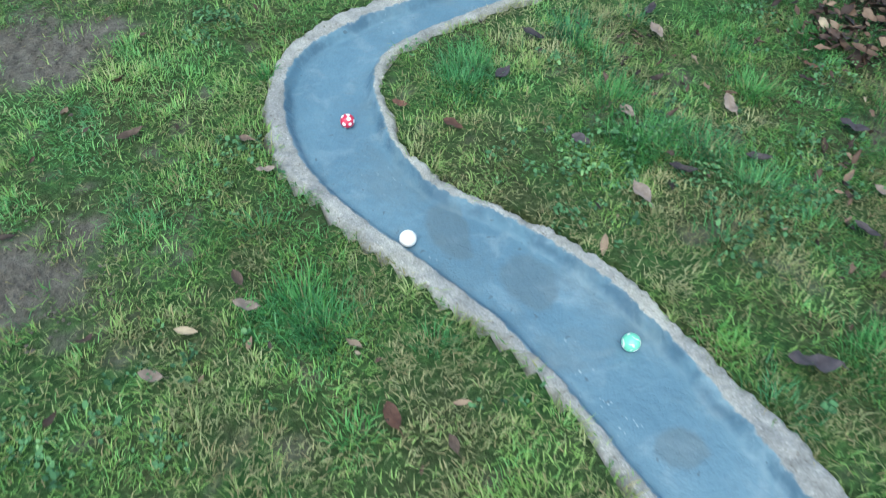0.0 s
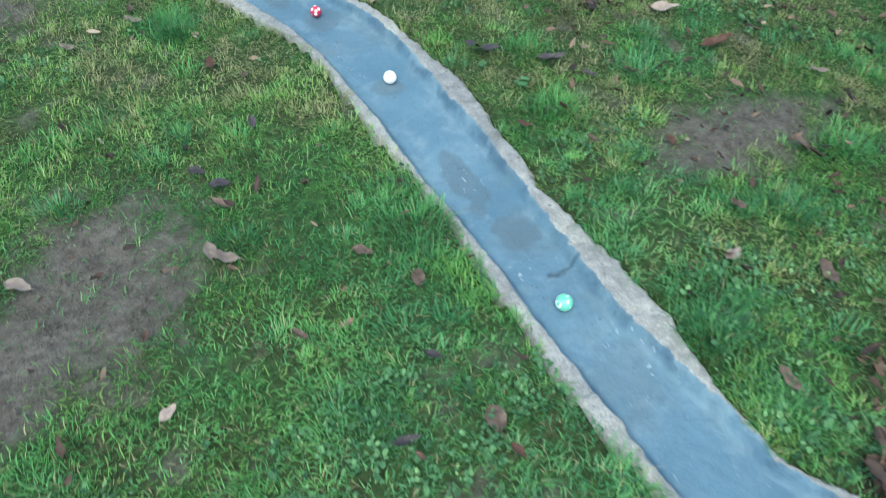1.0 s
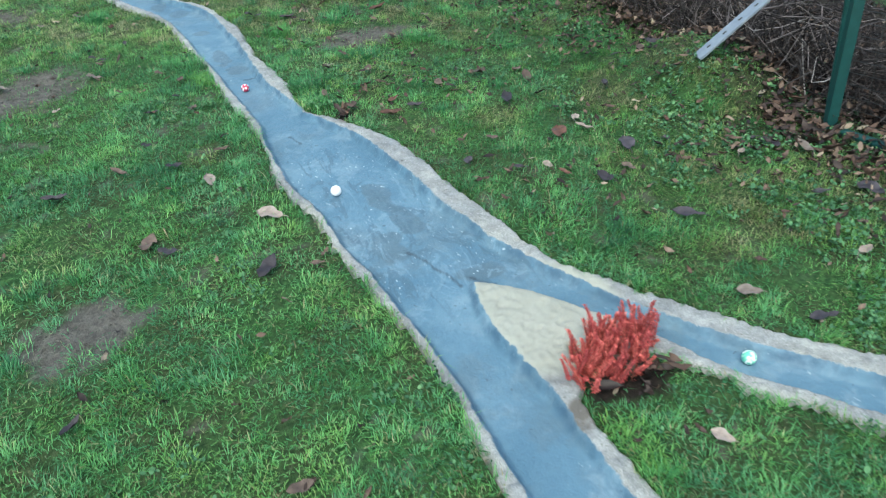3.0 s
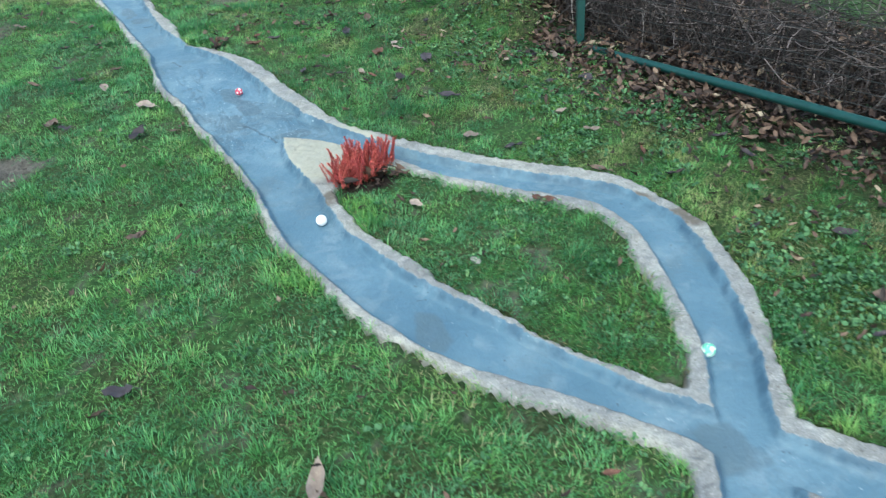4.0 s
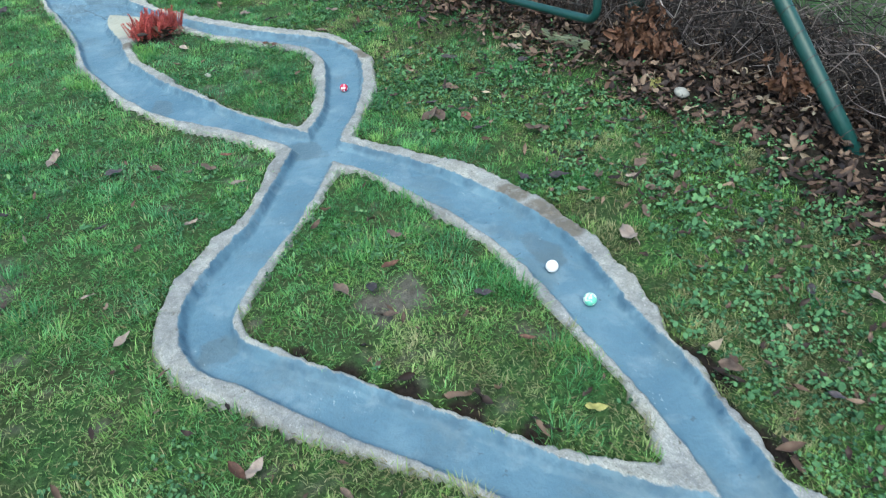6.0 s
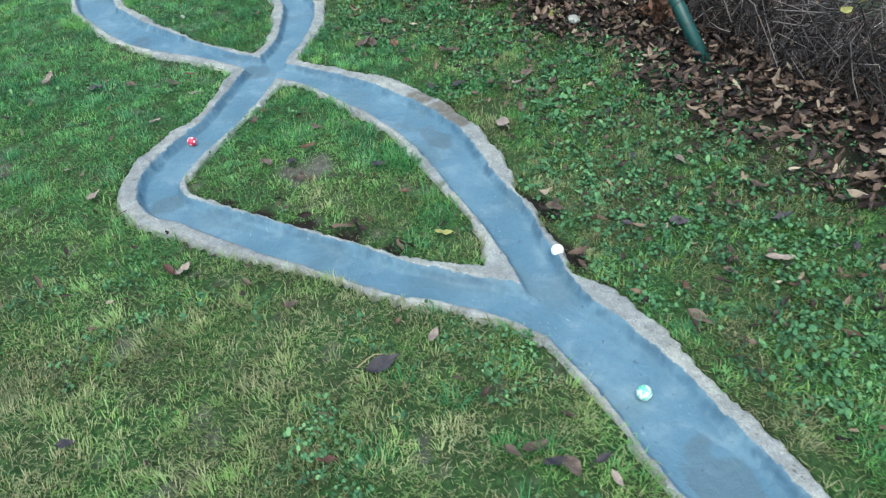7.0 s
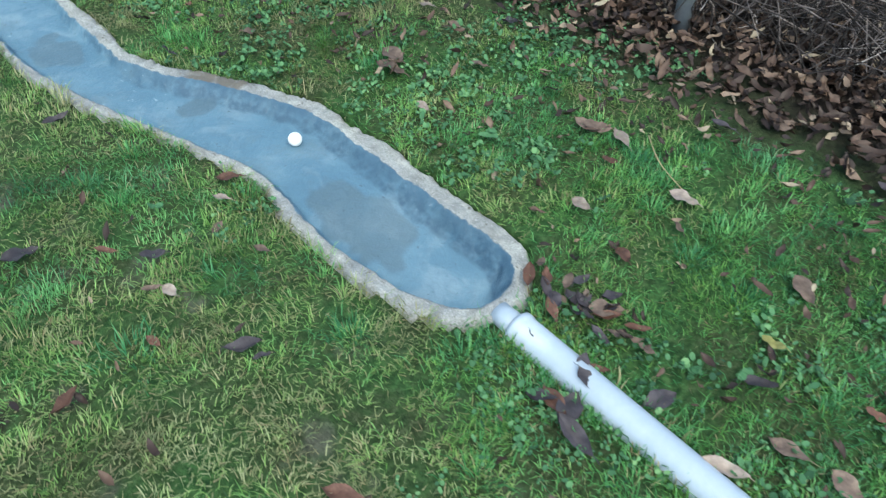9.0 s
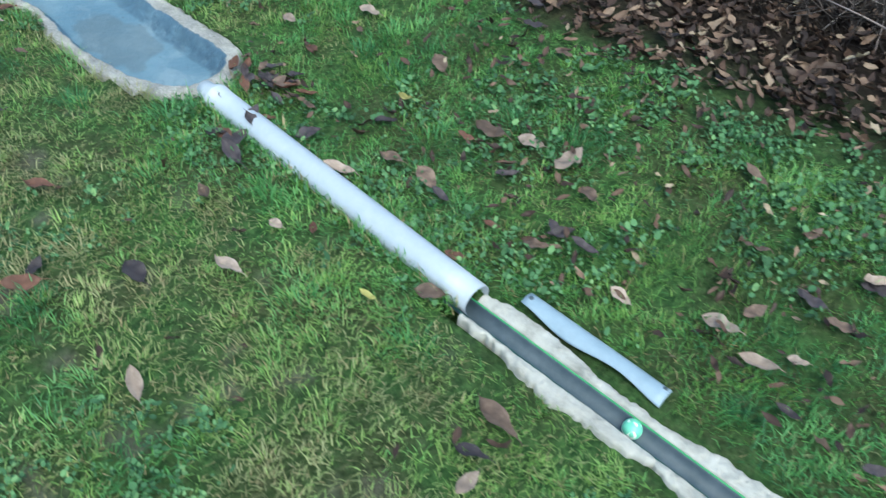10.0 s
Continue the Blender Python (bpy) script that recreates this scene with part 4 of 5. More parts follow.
LEAF_WORDS = {
    "brown": "curled brown fallen leaf on the grass",
    "dark": "dark wet purple-grey fallen leaf on the grass",
    "pale": "pale dry fallen leaf on the grass",
    "rust": "rust-red fallen leaf on the grass",
    "yellow": "yellow-green fallen leaf on the grass",
}


def leaf(tone, shape, x, y, yaw, size=1.0, tilt=(0, 0), lift=0.020):
    ob = new("fallen_leaf", LEAF_MESHES[tone, shape % 4])
    z = float(lawn(np.array(x), np.array(y))) + lift
    ob.matrix_basis = pose(x, y, z, tilt[0], tilt[1], yaw) @ Matrix.Scale(size, 4)
    return tagged(ob, LEAF_WORDS[tone], "leaf", "fallen leaves")


def strew(tone, places):
    """Leaves that lie apart, one by one."""
    rng = np.random.default_rng(int(1000 * abs(places[0][0])) + len(places))
    for x, y, yaw, long in places:
        if lookup(outer, x, y, 1.0) > -0.01:
            k = int(rng.integers(4))
            leaf(tone, k, x, y, yaw, 1.06 * long / 100 / (0.075, 0.065, 0.085, 0.058)[k], rng.normal(0, 7, 2))


# x, y, turn in degrees, length in centimetres
# round the upper bend
strew("brown", [(0.08, 1.02, 279, 5.9), (0.21, 1.48, 320, 4.7), (-0.07, 1.61, 14, 6.9), (0.37, 0.46, 265, 4.5), (0.19, -0.11, 309, 6.6), (0.48, -0.4, 335, 5), (1.25, -0.22, 296, 4.5), (0.58, -0.53, 256, 5.5)])
strew("dark", [(1.33, 0.19, 344, 8.9), (1.14, 0.33, 329, 11.1), (1.53, 0.58, 280, 6.6), (1.23, 0.93, 327, 7.2), (1.46, 0.9, 326, 6.5), (1.05, 1.14, 308, 5.6), (0.34, 0.22, 267, 5.1), (1.64, 0.46, 259, 6.5), (0.2, -0.02, 328, 6.5), (0.15, 0.06, 325, 5), (1.4, 0.06, 302, 5.2), (1.8, 0.9, 293, 7.8), (0.98, 1.48, 33, 7.8), (1.16, 1.63, 120, 7.8), (1.6, 1.62, 216, 7.8)])
strew("pale", [(0.08, 0.94, 329, 5.8), (-0.14, 0.84, 329, 5.2), (0.23, 1.35, 353, 4.8), (1.68, 0.67, 291, 6), (1.09, 0.9, 261, 8.6), (1.53, 1.11, 255, 7.7), (1.23, 1.19, 281, 5.3), (0.13, -0.27, 268, 7), (0.16, -0.3, 331, 7.1), (-0.31, -0.21, 323, 6.9), (2.13, -0.18, 313, 5.4), (1.87, 0.34, 339, 10.4), (1.55, 1.51, 262, 7.8)])
strew("rust", [(0.28, 0.56, 270, 6.6), (0.65, 1.47, 317, 4.5), (0.75, 1.33, 310, 5.9), (1.09, -0.09, 304, 4.5), (1.89, 1.18, 316, 4.6), (1.9, 0.07, 349, 10.4), (1.46, -0.31, 270, 4.5)])
# round the basin
strew("brown", [(0.59, -0.95, 262, 7.5), (0.27, -0.6, 308, 4.5), (1.22, -1.1, 275, 6.5), (1.46, -0.61, 327, 5.1), (1.52, -0.89, 259, 7.5), (0.29, -2.12, 67, 11.5), (0.65, -1.48, 351, 6.1), (0.81, -2.48, 345, 5.2), (0.66, -1.86, 277, 4.5), (2.21, -1.27, 31, 8.4), (2.01, -1.22, 25, 11.5), (2.2, -1.4, 257, 11.5), (2.12, -2.4, 289, 6.5), (1.77, -1.26, 261, 8.6), (1.31, -1.3, 268, 8), (1.75, -1.92, 320, 5.2), (2.6, -3.1, 358, 5.7), (0.22, -1.49, 318, 7.8)])
strew("dark", [(0.4, -0.93, 356, 5.9), (0.53, -0.75, 319, 4.6), (0.35, -2.19, 328, 7.6), (0.65, -2.44, 49, 10.9), (0.44, -1.53, 6, 6.6), (-0.03, -1.6, 355, 9.4), (0.35, -1.29, 330, 5.2), (1.57, -1.45, 337, 7.9), (1.99, -1.59, 250, 11.5), (2.23, -2.23, 247, 11.5), (1.99, -2.44, 278, 9.2), (1.73, -2.21, 325, 6.3), (1.57, -2.06, 250, 6.5), (0.03, -2.91, 46, 6.9), (2.1, -2.79, 319, 11.5), (2.81, -2.95, 267, 11.5)])
strew("pale", [(-0.03, -0.69, 37, 4.5), (1.33, -0.76, 22, 6.9), (0.73, -2.1, 316, 11.2), (2.15, -2.02, 302, 8.1), (2.84, -2.6, 253, 11.5), (0.56, -1.72, 276, 7.8)])
strew("rust", [(0.6, -1.03, 287, 4.5), (1.5, -1.33, 29, 7.3), (1.44, -1.47, 336, 9.7), (2.03, -2.01, 246, 11.5), (1.87, -2.33, 298, 5.7)])
# round the crossing
strew("brown", [(2.31, -3.76, 312, 9.8), (0.54, -3.35, 356, 6.8), (1.16, -4.99, 306, 6.9), (1.35, -5.09, 310, 7.5), (2.34, -5.11, 29, 11.5), (2.38, -5.13, 258, 11.5), (2.48, -5.11, 319, 8.4), (2.66, -5.49, 344, 10.7), (2.57, -4.87, 316, 8)])
strew("dark", [(2.11, -3.41, 332, 8.1), (1, -4.93, 351, 7.1), (0.4, -4.16, 329, 9.9), (0.91, -5.34, 15, 4.5), (0.6, -5.07, 318, 4.8)])
strew("pale", [(2, -3.22, 315, 7.5), (2.49, -3.45, 332, 7.2), (1.54, -3.64, 303, 6), (0.8, -4.71, 64, 11.5), (1.42, -5.26, 347, 6.3), (1.2, -5.46, 27, 5.7), (3.01, -4.75, 276, 10)])
strew("rust", [(1.97, -3.87, 323, 8.4), (1.44, -5.01, 342, 4.7), (2.48, -5.2, 277, 7.2), (3.01, -5.02, 326, 7.9)])
strew("yellow", [(3.29, -5.51, 17, 11.5)])
# round the lower branches
strew("brown", [(1.54, -6.08, 278, 9), (1.82, -5.87, 295, 7), (2.56, -5.96, 319, 5.5), (1.63, -6.26, 333, 5.1), (1.37, -6.96, 13, 4.5), (1.28, -6.79, 292, 4.5), (1.69, -7.74, 293, 5.2), (1.74, -7.76, 359, 7.2), (1.79, -7.85, 264, 6.8), (2.62, -7.49, 312, 4.5), (2.99, -7.22, 315, 6.6), (3.13, -7.45, 309, 7)])
strew("dark", [(1.63, -6.11, 261, 6.1), (1.93, -6.3, 318, 5.7), (1.52, -7.32, 10, 10.3), (1.76, -7.82, 348, 5.7), (0.71, -7.2, 359, 4.5), (2.66, -7.21, 331, 6.6), (2.52, -7.12, 299, 4.5), (1.56, -7.91, 284, 5.5)])
strew("pale", [(0.82, -5.73, 359, 4.5), (1.11, -6.62, 36, 6.4), (1.7, -7.28, 36, 5.2), (1.86, -7.93, 263, 4.9), (0.89, -5.99, 37, 6.4), (2.52, -6.28, 252, 11.5), (2.77, -7.54, 321, 8.2)])
strew("rust", [(1.73, -6.03, 1, 6.2), (1.07, -6.61, 291, 6.9), (1.28, -7.55, 338, 4.5), (1.94, -6.54, 315, 4.5), (2.47, -7.47, 265, 4.5)])
strew("yellow", [(1.95, -6.85, 331, 5.8)])
# round the last pool and the pipe
strew("brown", [(1.8, -9.26, 337, 4.5), (2.07, -9.31, 300, 4.5), (2.03, -9.17, 27, 4.5), (2.81, -8.95, 280, 10.9), (2.86, -8.91, 264, 10.2), (3.03, -9.61, 305, 8.1), (2.55, -10.02, 319, 8.6), (3.01, -9.15, 286, 6.2), (3.12, -8.93, 274, 5.4), (2.79, -10.63, 272, 10.1), (2.53, -10.5, 272, 8.1), (2.54, -10.62, 258, 8.2), (2.77, -10.98, 242, 6.8), (2.55, -10.98, 302, 6.2), (2.26, -10.9, 294, 7.1), (3.2, -10.57, 275, 5.9), (1.61, -9.84, 327, 7), (3.57, -10.62, 289, 9.9), (2.11, -11.22, 264, 10.7), (2.72, -11.47, 337, 6.7), (2.81, -11.63, 284, 6.2), (2.09, -10.27, 72, 7.8), (2.91, -10.32, 244, 7.8), (3.43, -9.98, 336, 7.8)])
strew("brown", [(3.44, -9.72, 312, 7.8), (3.41, -8.84, 245, 7.8), (3.09, -11.27, 249, 7.8)])
strew("dark", [(1.92, -8.48, 4, 7.7), (1.62, -8.95, 355, 8.4), (1.86, -9.16, 321, 6.4), (2.5, -9.88, 241, 6.3), (2.53, -9.97, 250, 6.3), (1.54, -8.97, 28, 4.7), (1.82, -10.39, 266, 8.3), (1.67, -10.22, 34, 5.7), (2.52, -10.69, 264, 6.3), (2.69, -10.77, 330, 6.8), (2.62, -10.99, 250, 6.5), (2.62, -11.07, 287, 7.2), (2.24, -10.18, 261, 10.3), (2.28, -10.13, 13, 9.2), (2.26, -10.07, 298, 6.7), (3.37, -10.33, 247, 9.8), (3.27, -10.4, 290, 6.7), (3.29, -9.86, 273, 8), (3.53, -10.75, 293, 7), (2.83, -11.55, 268, 7), (2.95, -11.65, 296, 7.6), (2.54, -11.64, 265, 5.2), (2.54, -11.82, 301, 5), (3.97, -9.38, 76, 7.8)])
strew("dark", [(2.44, -10.25, 155, 7.8), (3.38, -8.9, 340, 7.8), (3.28, -9.05, 152, 7.8), (3.84, -9.93, 227, 7.8)])
strew("pale", [(2.1, -9.08, 298, 5.5), (1.83, -9.29, 278, 4.9), (3.14, -8.77, 280, 6.6), (3.04, -9.69, 242, 8.4), (2.76, -9.16, 279, 4.7), (1.98, -10.52, 278, 8.4), (2.15, -10.48, 276, 4.5), (2.83, -10.74, 285, 7.6), (2.83, -10.87, 359, 11.5), (2.4, -10.43, 291, 9), (2.96, -9.95, 280, 7.9), (2.56, -11.22, 267, 5.7), (2.64, -11.43, 273, 8.3), (2.61, -11.54, 281, 8.1), (1.97, -11.27, 356, 5.9), (2.67, -11.6, 294, 4.5), (1.66, -10.66, 249, 7.8)])
strew("rust", [(2.16, -9.02, 317, 7.3), (1.7, -8.34, 297, 6.5), (1.78, -9.07, 314, 5.2), (1.73, -9.4, 281, 4.5), (2.71, -9.95, 239, 6.1), (2.95, -9.72, 296, 4.5), (2.46, -9.93, 242, 6.7), (2.41, -10.11, 301, 4.9), (1.63, -10.25, 323, 8.4), (1.81, -9.96, 303, 8), (2.73, -10.59, 280, 5.1), (2.53, -10.86, 270, 5.3), (2.39, -10.86, 292, 5.2), (2.27, -10.1, 249, 8.8), (2.2, -10.56, 233, 5.1), (1.52, -9.43, 208, 7.8)])
strew("yellow", [(2.15, -10.81, 271, 5.1), (2.73, -10.35, 265, 5.8)])


for x, y, yaw, size, lift in ((2.378, -9.905, 40, 0.42, 0.036), (2.392, -9.93, 130, 0.36, 0.038), (2.362, -9.955, 80, 0.45, 0.044), (2.352, -10.11, 75, 0.95, 0.046), (2.385, -10.08, 20, 0.8, 0.040)):
    tagged(leaf("dark", 1, x, y, yaw, size, (12, -18), lift), "dark wet leaf stuck on the white pipe")


for k in range(16):
    turn = k * 2.4
    leaf(("dark", "dark", "rust", "brown")[k % 4], k, 2.535 + 0.065 * math.sqrt(k / 16) * math.cos(turn), -9.97 + 0.19 * math.sqrt(k / 16) * math.sin(turn), 67 * k, 0.75 + 0.05 * (k % 5), (14 - 5 * (k % 6), 9 * (k % 4) - 14), 0.018 + 0.002 * (k % 4))


def build_leaves():
    """More leaves between those, mostly towards the fence."""
    rng = np.random.default_rng(14)
    tones = ("brown", "dark", "dark", "brown", "rust", "dark", "pale", "brown")
    made = 0
    while made < 110:
        x, y = rng.uniform(1.2, 3.1), rng.uniform(-11.9, 2.2)
        if lookup(outer, x, y, 1.0) < 0.03 or (abs(x - 2.3) < 0.2 and y < -9.8) or rng.uniform() > smooth(1.5, 2.9, x):
            continue
        leaf(tones[rng.integers(8)], int(rng.integers(4)), x, y, rng.uniform(0, 360), rng.uniform(0.65, 1.2), rng.normal(0, 12, 2))
        made += 1


def build_litter():
    """The thick drift of leaves along the fence."""
    rng = np.random.default_rng(15)
    x, y = rng.uniform(-0.8, 4.6, 105000), rng.uniform(-12.5, 2.2, 105000)
    drift_near = 0.28 * litter_at(x + 0.30, y) * smooth(-0.5, 0.6, lattice(x, y, 0.18, 74))
    ok = rng.uniform(0, 1, len(x)) < litter_at(x, y) ** 0.6 * (0.35 + 0.65 * smooth(4.3, 3.7, x)) * (0.72 + 0.45 * lattice(x, y, 0.16, 71)) + drift_near + 0.20 * smooth(2.1, 2.7, x) * smooth(-0.6, 0.5, lattice(x, y, 0.25, 72)) + 0.17 * smooth(1.1, 1.6, x) * smooth(3.2, 2.8, x) * smooth(-3.0, -2.2, y) * smooth(-0.5, 0.5, lattice(x, y, 0.25, 73)) + 0.014
    ok &= (lookup(outer, x, y, 1.0) > 0.03) & ~((np.abs(x - 2.34) < 0.12) & (y < -9.8))
    x, y = x[ok], y[ok]
    pieces, tones = [], []
    heights, drift = lawn(x, y), litter_at(x, y)
    for px, py, pz, thick in zip(x, y, heights, drift):
        v, f = DRIFT_SHAPES[rng.integers(9)]
        m = np.array(pose(px, py, float(pz) + rng.uniform(0.004, 0.050), rng.normal(0, 24), rng.normal(0, 24), rng.uniform(0, 360)))
        s = rng.uniform(0.4, 0.92) if thick > 0.3 else rng.uniform(0.18, 0.6)
        pieces.append((v * s @ m[:3, :3].T + m[:3, 3], f))
        tones.append(np.full(len(v), rng.beta(1.0, 1.75)))
    v, f = joined(pieces)
    tagged(new("leaf_litter", mesh_from("leaf_litter", v, f, LITTER, [("tone", np.concatenate(tones))])), "drift of brown fallen leaves along the fence", "leaf litter", kind="stuff")


def build_stick(points, radius, label):
    """A thin bent twig or straw lying on the lawn."""
    mid = np.mean(points, axis=0)
    ob = new("stick")
    ob.matrix_basis = Matrix.Translation((*mid, float(lawn(np.array(mid[0]), np.array(mid[1]))) + 0.016))
    line = spline([(x - mid[0], y - mid[1], 0.004 * math.sin(k * 2)) for k, (x, y) in enumerate(points)], 0.02)
    v, f = tube(line, np.linspace(radius, radius * 0.55, len(line)), 6)
    part("stem", mesh_from("stick", v, f, STRAW), ob)
    tagged(ob, label, "stick", "loose sticks")


STRAW = mat_paint("dry_straw", (0.40, 0.33, 0.19), (0.27, 0.21, 0.12), 0.7)
build_leaves()
build_litter()
for stick_points in (((3.12, -9.73), (3.03, -9.83), (2.98, -9.95)), ((1.24, -8.91), (1.30, -8.83), (1.34, -8.76)), ((1.61, -8.45), (1.72, -8.39)), ((3.05, -5.42), (3.09, -5.53), (3.08, -5.64)), ((1.46, -7.29), (1.52, -7.27), (1.57, -7.29)), ((0.35, -2.02), (0.36, -2.10))):
    build_stick(stick_points, 0.0022, "dry straw-coloured stick on the grass")
for k, (x, y) in enumerate(((3.70, -6.86), (3.74, -6.80), (3.78, -6.90), (3.72, -6.72), (3.75, -6.84), (3.69, -6.79))):
    tagged(leaf("yellow", 1, x, y, 70 * k, 1.05, (25, 10 * k), 0.36 + 0.02 * k), "bright yellow leaf caught on the hedge twigs")


def build_broad_weed(x, y, size, seed):
    """A low weed with a few broad round leaves."""
    rng = np.random.default_rng(seed)
    weed = new("broad_leaf_weed")
    weed.matrix_basis = Matrix.Translation((x, y, float(lawn(np.array(x), np.array(y)))))
    tagged(weed, "low green weed with broad round leaves", "weed", "broad weeds")
    for k in range(int(rng.integers(2, 5))):
        a, r = k * 2.1 + rng.uniform(0, 0.6), size * rng.uniform(0.7, 1.0)
        v, f = leaf_shape(2 * r, 1.9 * r, 0.12, 0.12, 0.6, seed + k, stalked=False)
        m = pose(math.cos(a) * size * 0.9, math.sin(a) * size * 0.9, 0.020 + 0.003 * k, rng.normal(0, 10), rng.normal(0, 10), math.degrees(a))
        part("leaf_blade", mesh_from("weed_leaf", v, f, WEED, [("tone", np.full(len(v), rng.uniform(0.35, 0.7)))]), weed, m=m)
        v, f = tube([(0, 0, 0.002), (math.cos(a) * size * 0.5, math.sin(a) * size * 0.5, 0.019)], 0.0011, 5)
        part("stalk", mesh_from("weed_stalk", v, f, WEED, [("tone", np.full(len(v), 0.5))]), weed)


for k, (x, y) in enumerate(((2.15, -10.11), (2.62, -10.35), (0.98, -4.62), (1.06, -4.66), (0.86, -5.30), (1.17, 0.10), (1.10, 0.24), (2.62, -7.9), (2.75, -7.2), (2.85, -6.9), (2.7, -8.4), (2.95, -8.1), (2.9, -5.1), (2.45, -3.6), (2.7, -4.2), (2.02, -9.2), (1.95, -9.0), (2.8, -9.4))):
    build_broad_weed(x, y, 0.010 + 0.004 * (k % 3), 200 + 7 * k)


# ---- fence, gate and dry hedge ----
def build_gate():
    """A tubular steel gate with wire mesh, its bottom rail just over a concrete sill."""
    gate = new("garden_gate")
    gate.matrix_basis = Matrix.Translation((3.105, -2.47, -0.004)) @ pose(0, 0, 0, -6.4, 0, 3.6)
    tagged(gate, "green tubular steel garden gate with wire mesh", "gate")
    long, tall, r = 2.62, 1.05, 0.07
    pts = []
    for cy, cz, a0 in ((-r, tall - r, 0), (-long + r, tall - r, 90), (-long + r, r, 180), (-r, r, 270)):
        for a in np.linspace(a0, a0 + 90, 7):
            pts.append((0, cy + r * math.cos(radians(a)), cz + r * math.sin(radians(a))))
    dense = []
    for k, p in enumerate(pts):
        q = pts[(k + 1) % len(pts)]
        dense += [p] if math.dist(p, q) < 0.1 else [tuple(np.array(p) + (np.array(q) - p) * t) for t in (0, 0.33, 0.67)]
    v, f = tube(dense, 0.021, 12, closed=True)
    part("frame", mesh_from("gate_frame", v, f, GREEN_STEEL), gate)
    wires = []
    for y in np.arange(-0.06, -long, -0.10):
        wires.append(tube([(0, y, 0.01), (0.004, y, tall * 0.5), (0, y, tall - 0.01)], 0.0013, 4))
    for z in np.arange(0.06, tall, 0.05):
        wires.append(tube([(0.003, -0.01, z), (0.002, -long / 2, z), (0.003, -long + 0.01, z)], 0.0013, 4))
    v, f = joined(wires)
    part("wire_mesh", mesh_from("wire_mesh", v, f, WIRE), gate, "thin dull wire mesh")


def build_sill():
    """The concrete sill under the gate, mossy on top."""
    rng = np.random.default_rng(3)
    bm = bmesh.new()
    bmesh.ops.create_cube(bm, size=1, matrix=Matrix.Translation((3.215, -4.16, 0.000)) @ pose(0, 0, 0, -6.4, 0, 3.6) @ Matrix.Diagonal((0.07, 1.72, 0.14, 1)))
    bmesh.ops.bevel(bm, geom=bm.edges[:], offset=0.008, segments=2, affect="EDGES")
    bmesh.ops.subdivide_edges(bm, edges=[e for e in bm.edges if abs(e.verts[0].co.y - e.verts[1].co.y) > 1], cuts=60)
    for v in bm.verts:
        v.co += Vector(rng.normal(0, 0.0012, 3))
    me = bpy.data.meshes.new("gate_sill")
    bm.to_mesh(me)
    bm.free()
    me.materials.append(mat_concrete("mossy_concrete", (0.42, 0.50, 0.36)))
    tagged(new("gate_sill", me), "low mossy concrete sill under the gate", "sill")


def build_post(name, foot, head, radius, material, label, category="post", wraps=0, square=False):
    post = new(name)
    post.matrix_basis = Matrix.Translation(foot)
    tagged(post, label, category)
    way = np.array(head) - np.array(foot)
    pts = [tuple(way * t) for t in np.linspace(-0.06, 1, 5)]
    v, f = tube(pts, radius, 4 if square else 14)
    part("pole", mesh_from(name + "_pole", v, f, material, smooth=not square), post)
    v, f = tube([tuple(way * 1.0), tuple(way * 1.012), tuple(way * 1.02)], [radius * 1.15, radius * 1.15, radius * 0.6], 14)
    part("cap", mesh_from(name + "_cap", v, f, material), post)
    for k in range(wraps):
        c = way * (0.05 + 0.09 * k)
        n = way / np.linalg.norm(way)
        s = np.cross(n, (0, 1, 0.2))
        s /= np.linalg.norm(s)
        t = np.cross(n, s)
        ring = [tuple(c + n * 0.012 * math.sin(a) + (radius + 0.0015) * (math.cos(a) * s + math.sin(a) * t)) for a in np.linspace(0, 2 * np.pi, 15)[:-1]]
        v, f = tube(ring, 0.0018, 5, closed=True)
        part("tie_wire", mesh_from("tie_wire", v, f, WIRE), post, "twisted tie wire")


def build_bar():
    """A slotted flat steel bar that leans against the hedge."""
    bar = new("steel_bar")
    foot, head = Vector((2.86, -1.87, 0.16)), Vector((3.62, -2.01, 0.80))
    bar.matrix_basis = look(foot, head)
    tagged(bar, "grey galvanised slotted steel bar leaning into the hedge", "metal bar")
    bm = bmesh.new()
    long = (head - foot).length
    bmesh.ops.create_cube(bm, size=1, matrix=Matrix.Translation((0, 0, -long / 2)) @ Matrix.Diagonal((0.070, 0.012, long, 1)))
    bmesh.ops.bevel(bm, geom=bm.edges[:], offset=0.003, segments=2, affect="EDGES")
    me = bpy.data.meshes.new("bar_body")
    bm.to_mesh(me)
    bm.free()
    me.materials.append(GREY_STEEL)
    part("body", me, bar)
    # flat dark inlays stand in for the shade inside the slots
    for k in range(12):
        v, f = tube([(0, 0.0068, -0.06 - 0.09 * k - a * 0.02) for a in (0, 1)], 0.006, 8)
        v[:, 1] = 0.0062 + (v[:, 1] - 0.0068) * 0.12
        part("slot", mesh_from("slot", v, f, WIRE), bar, "dark slot")


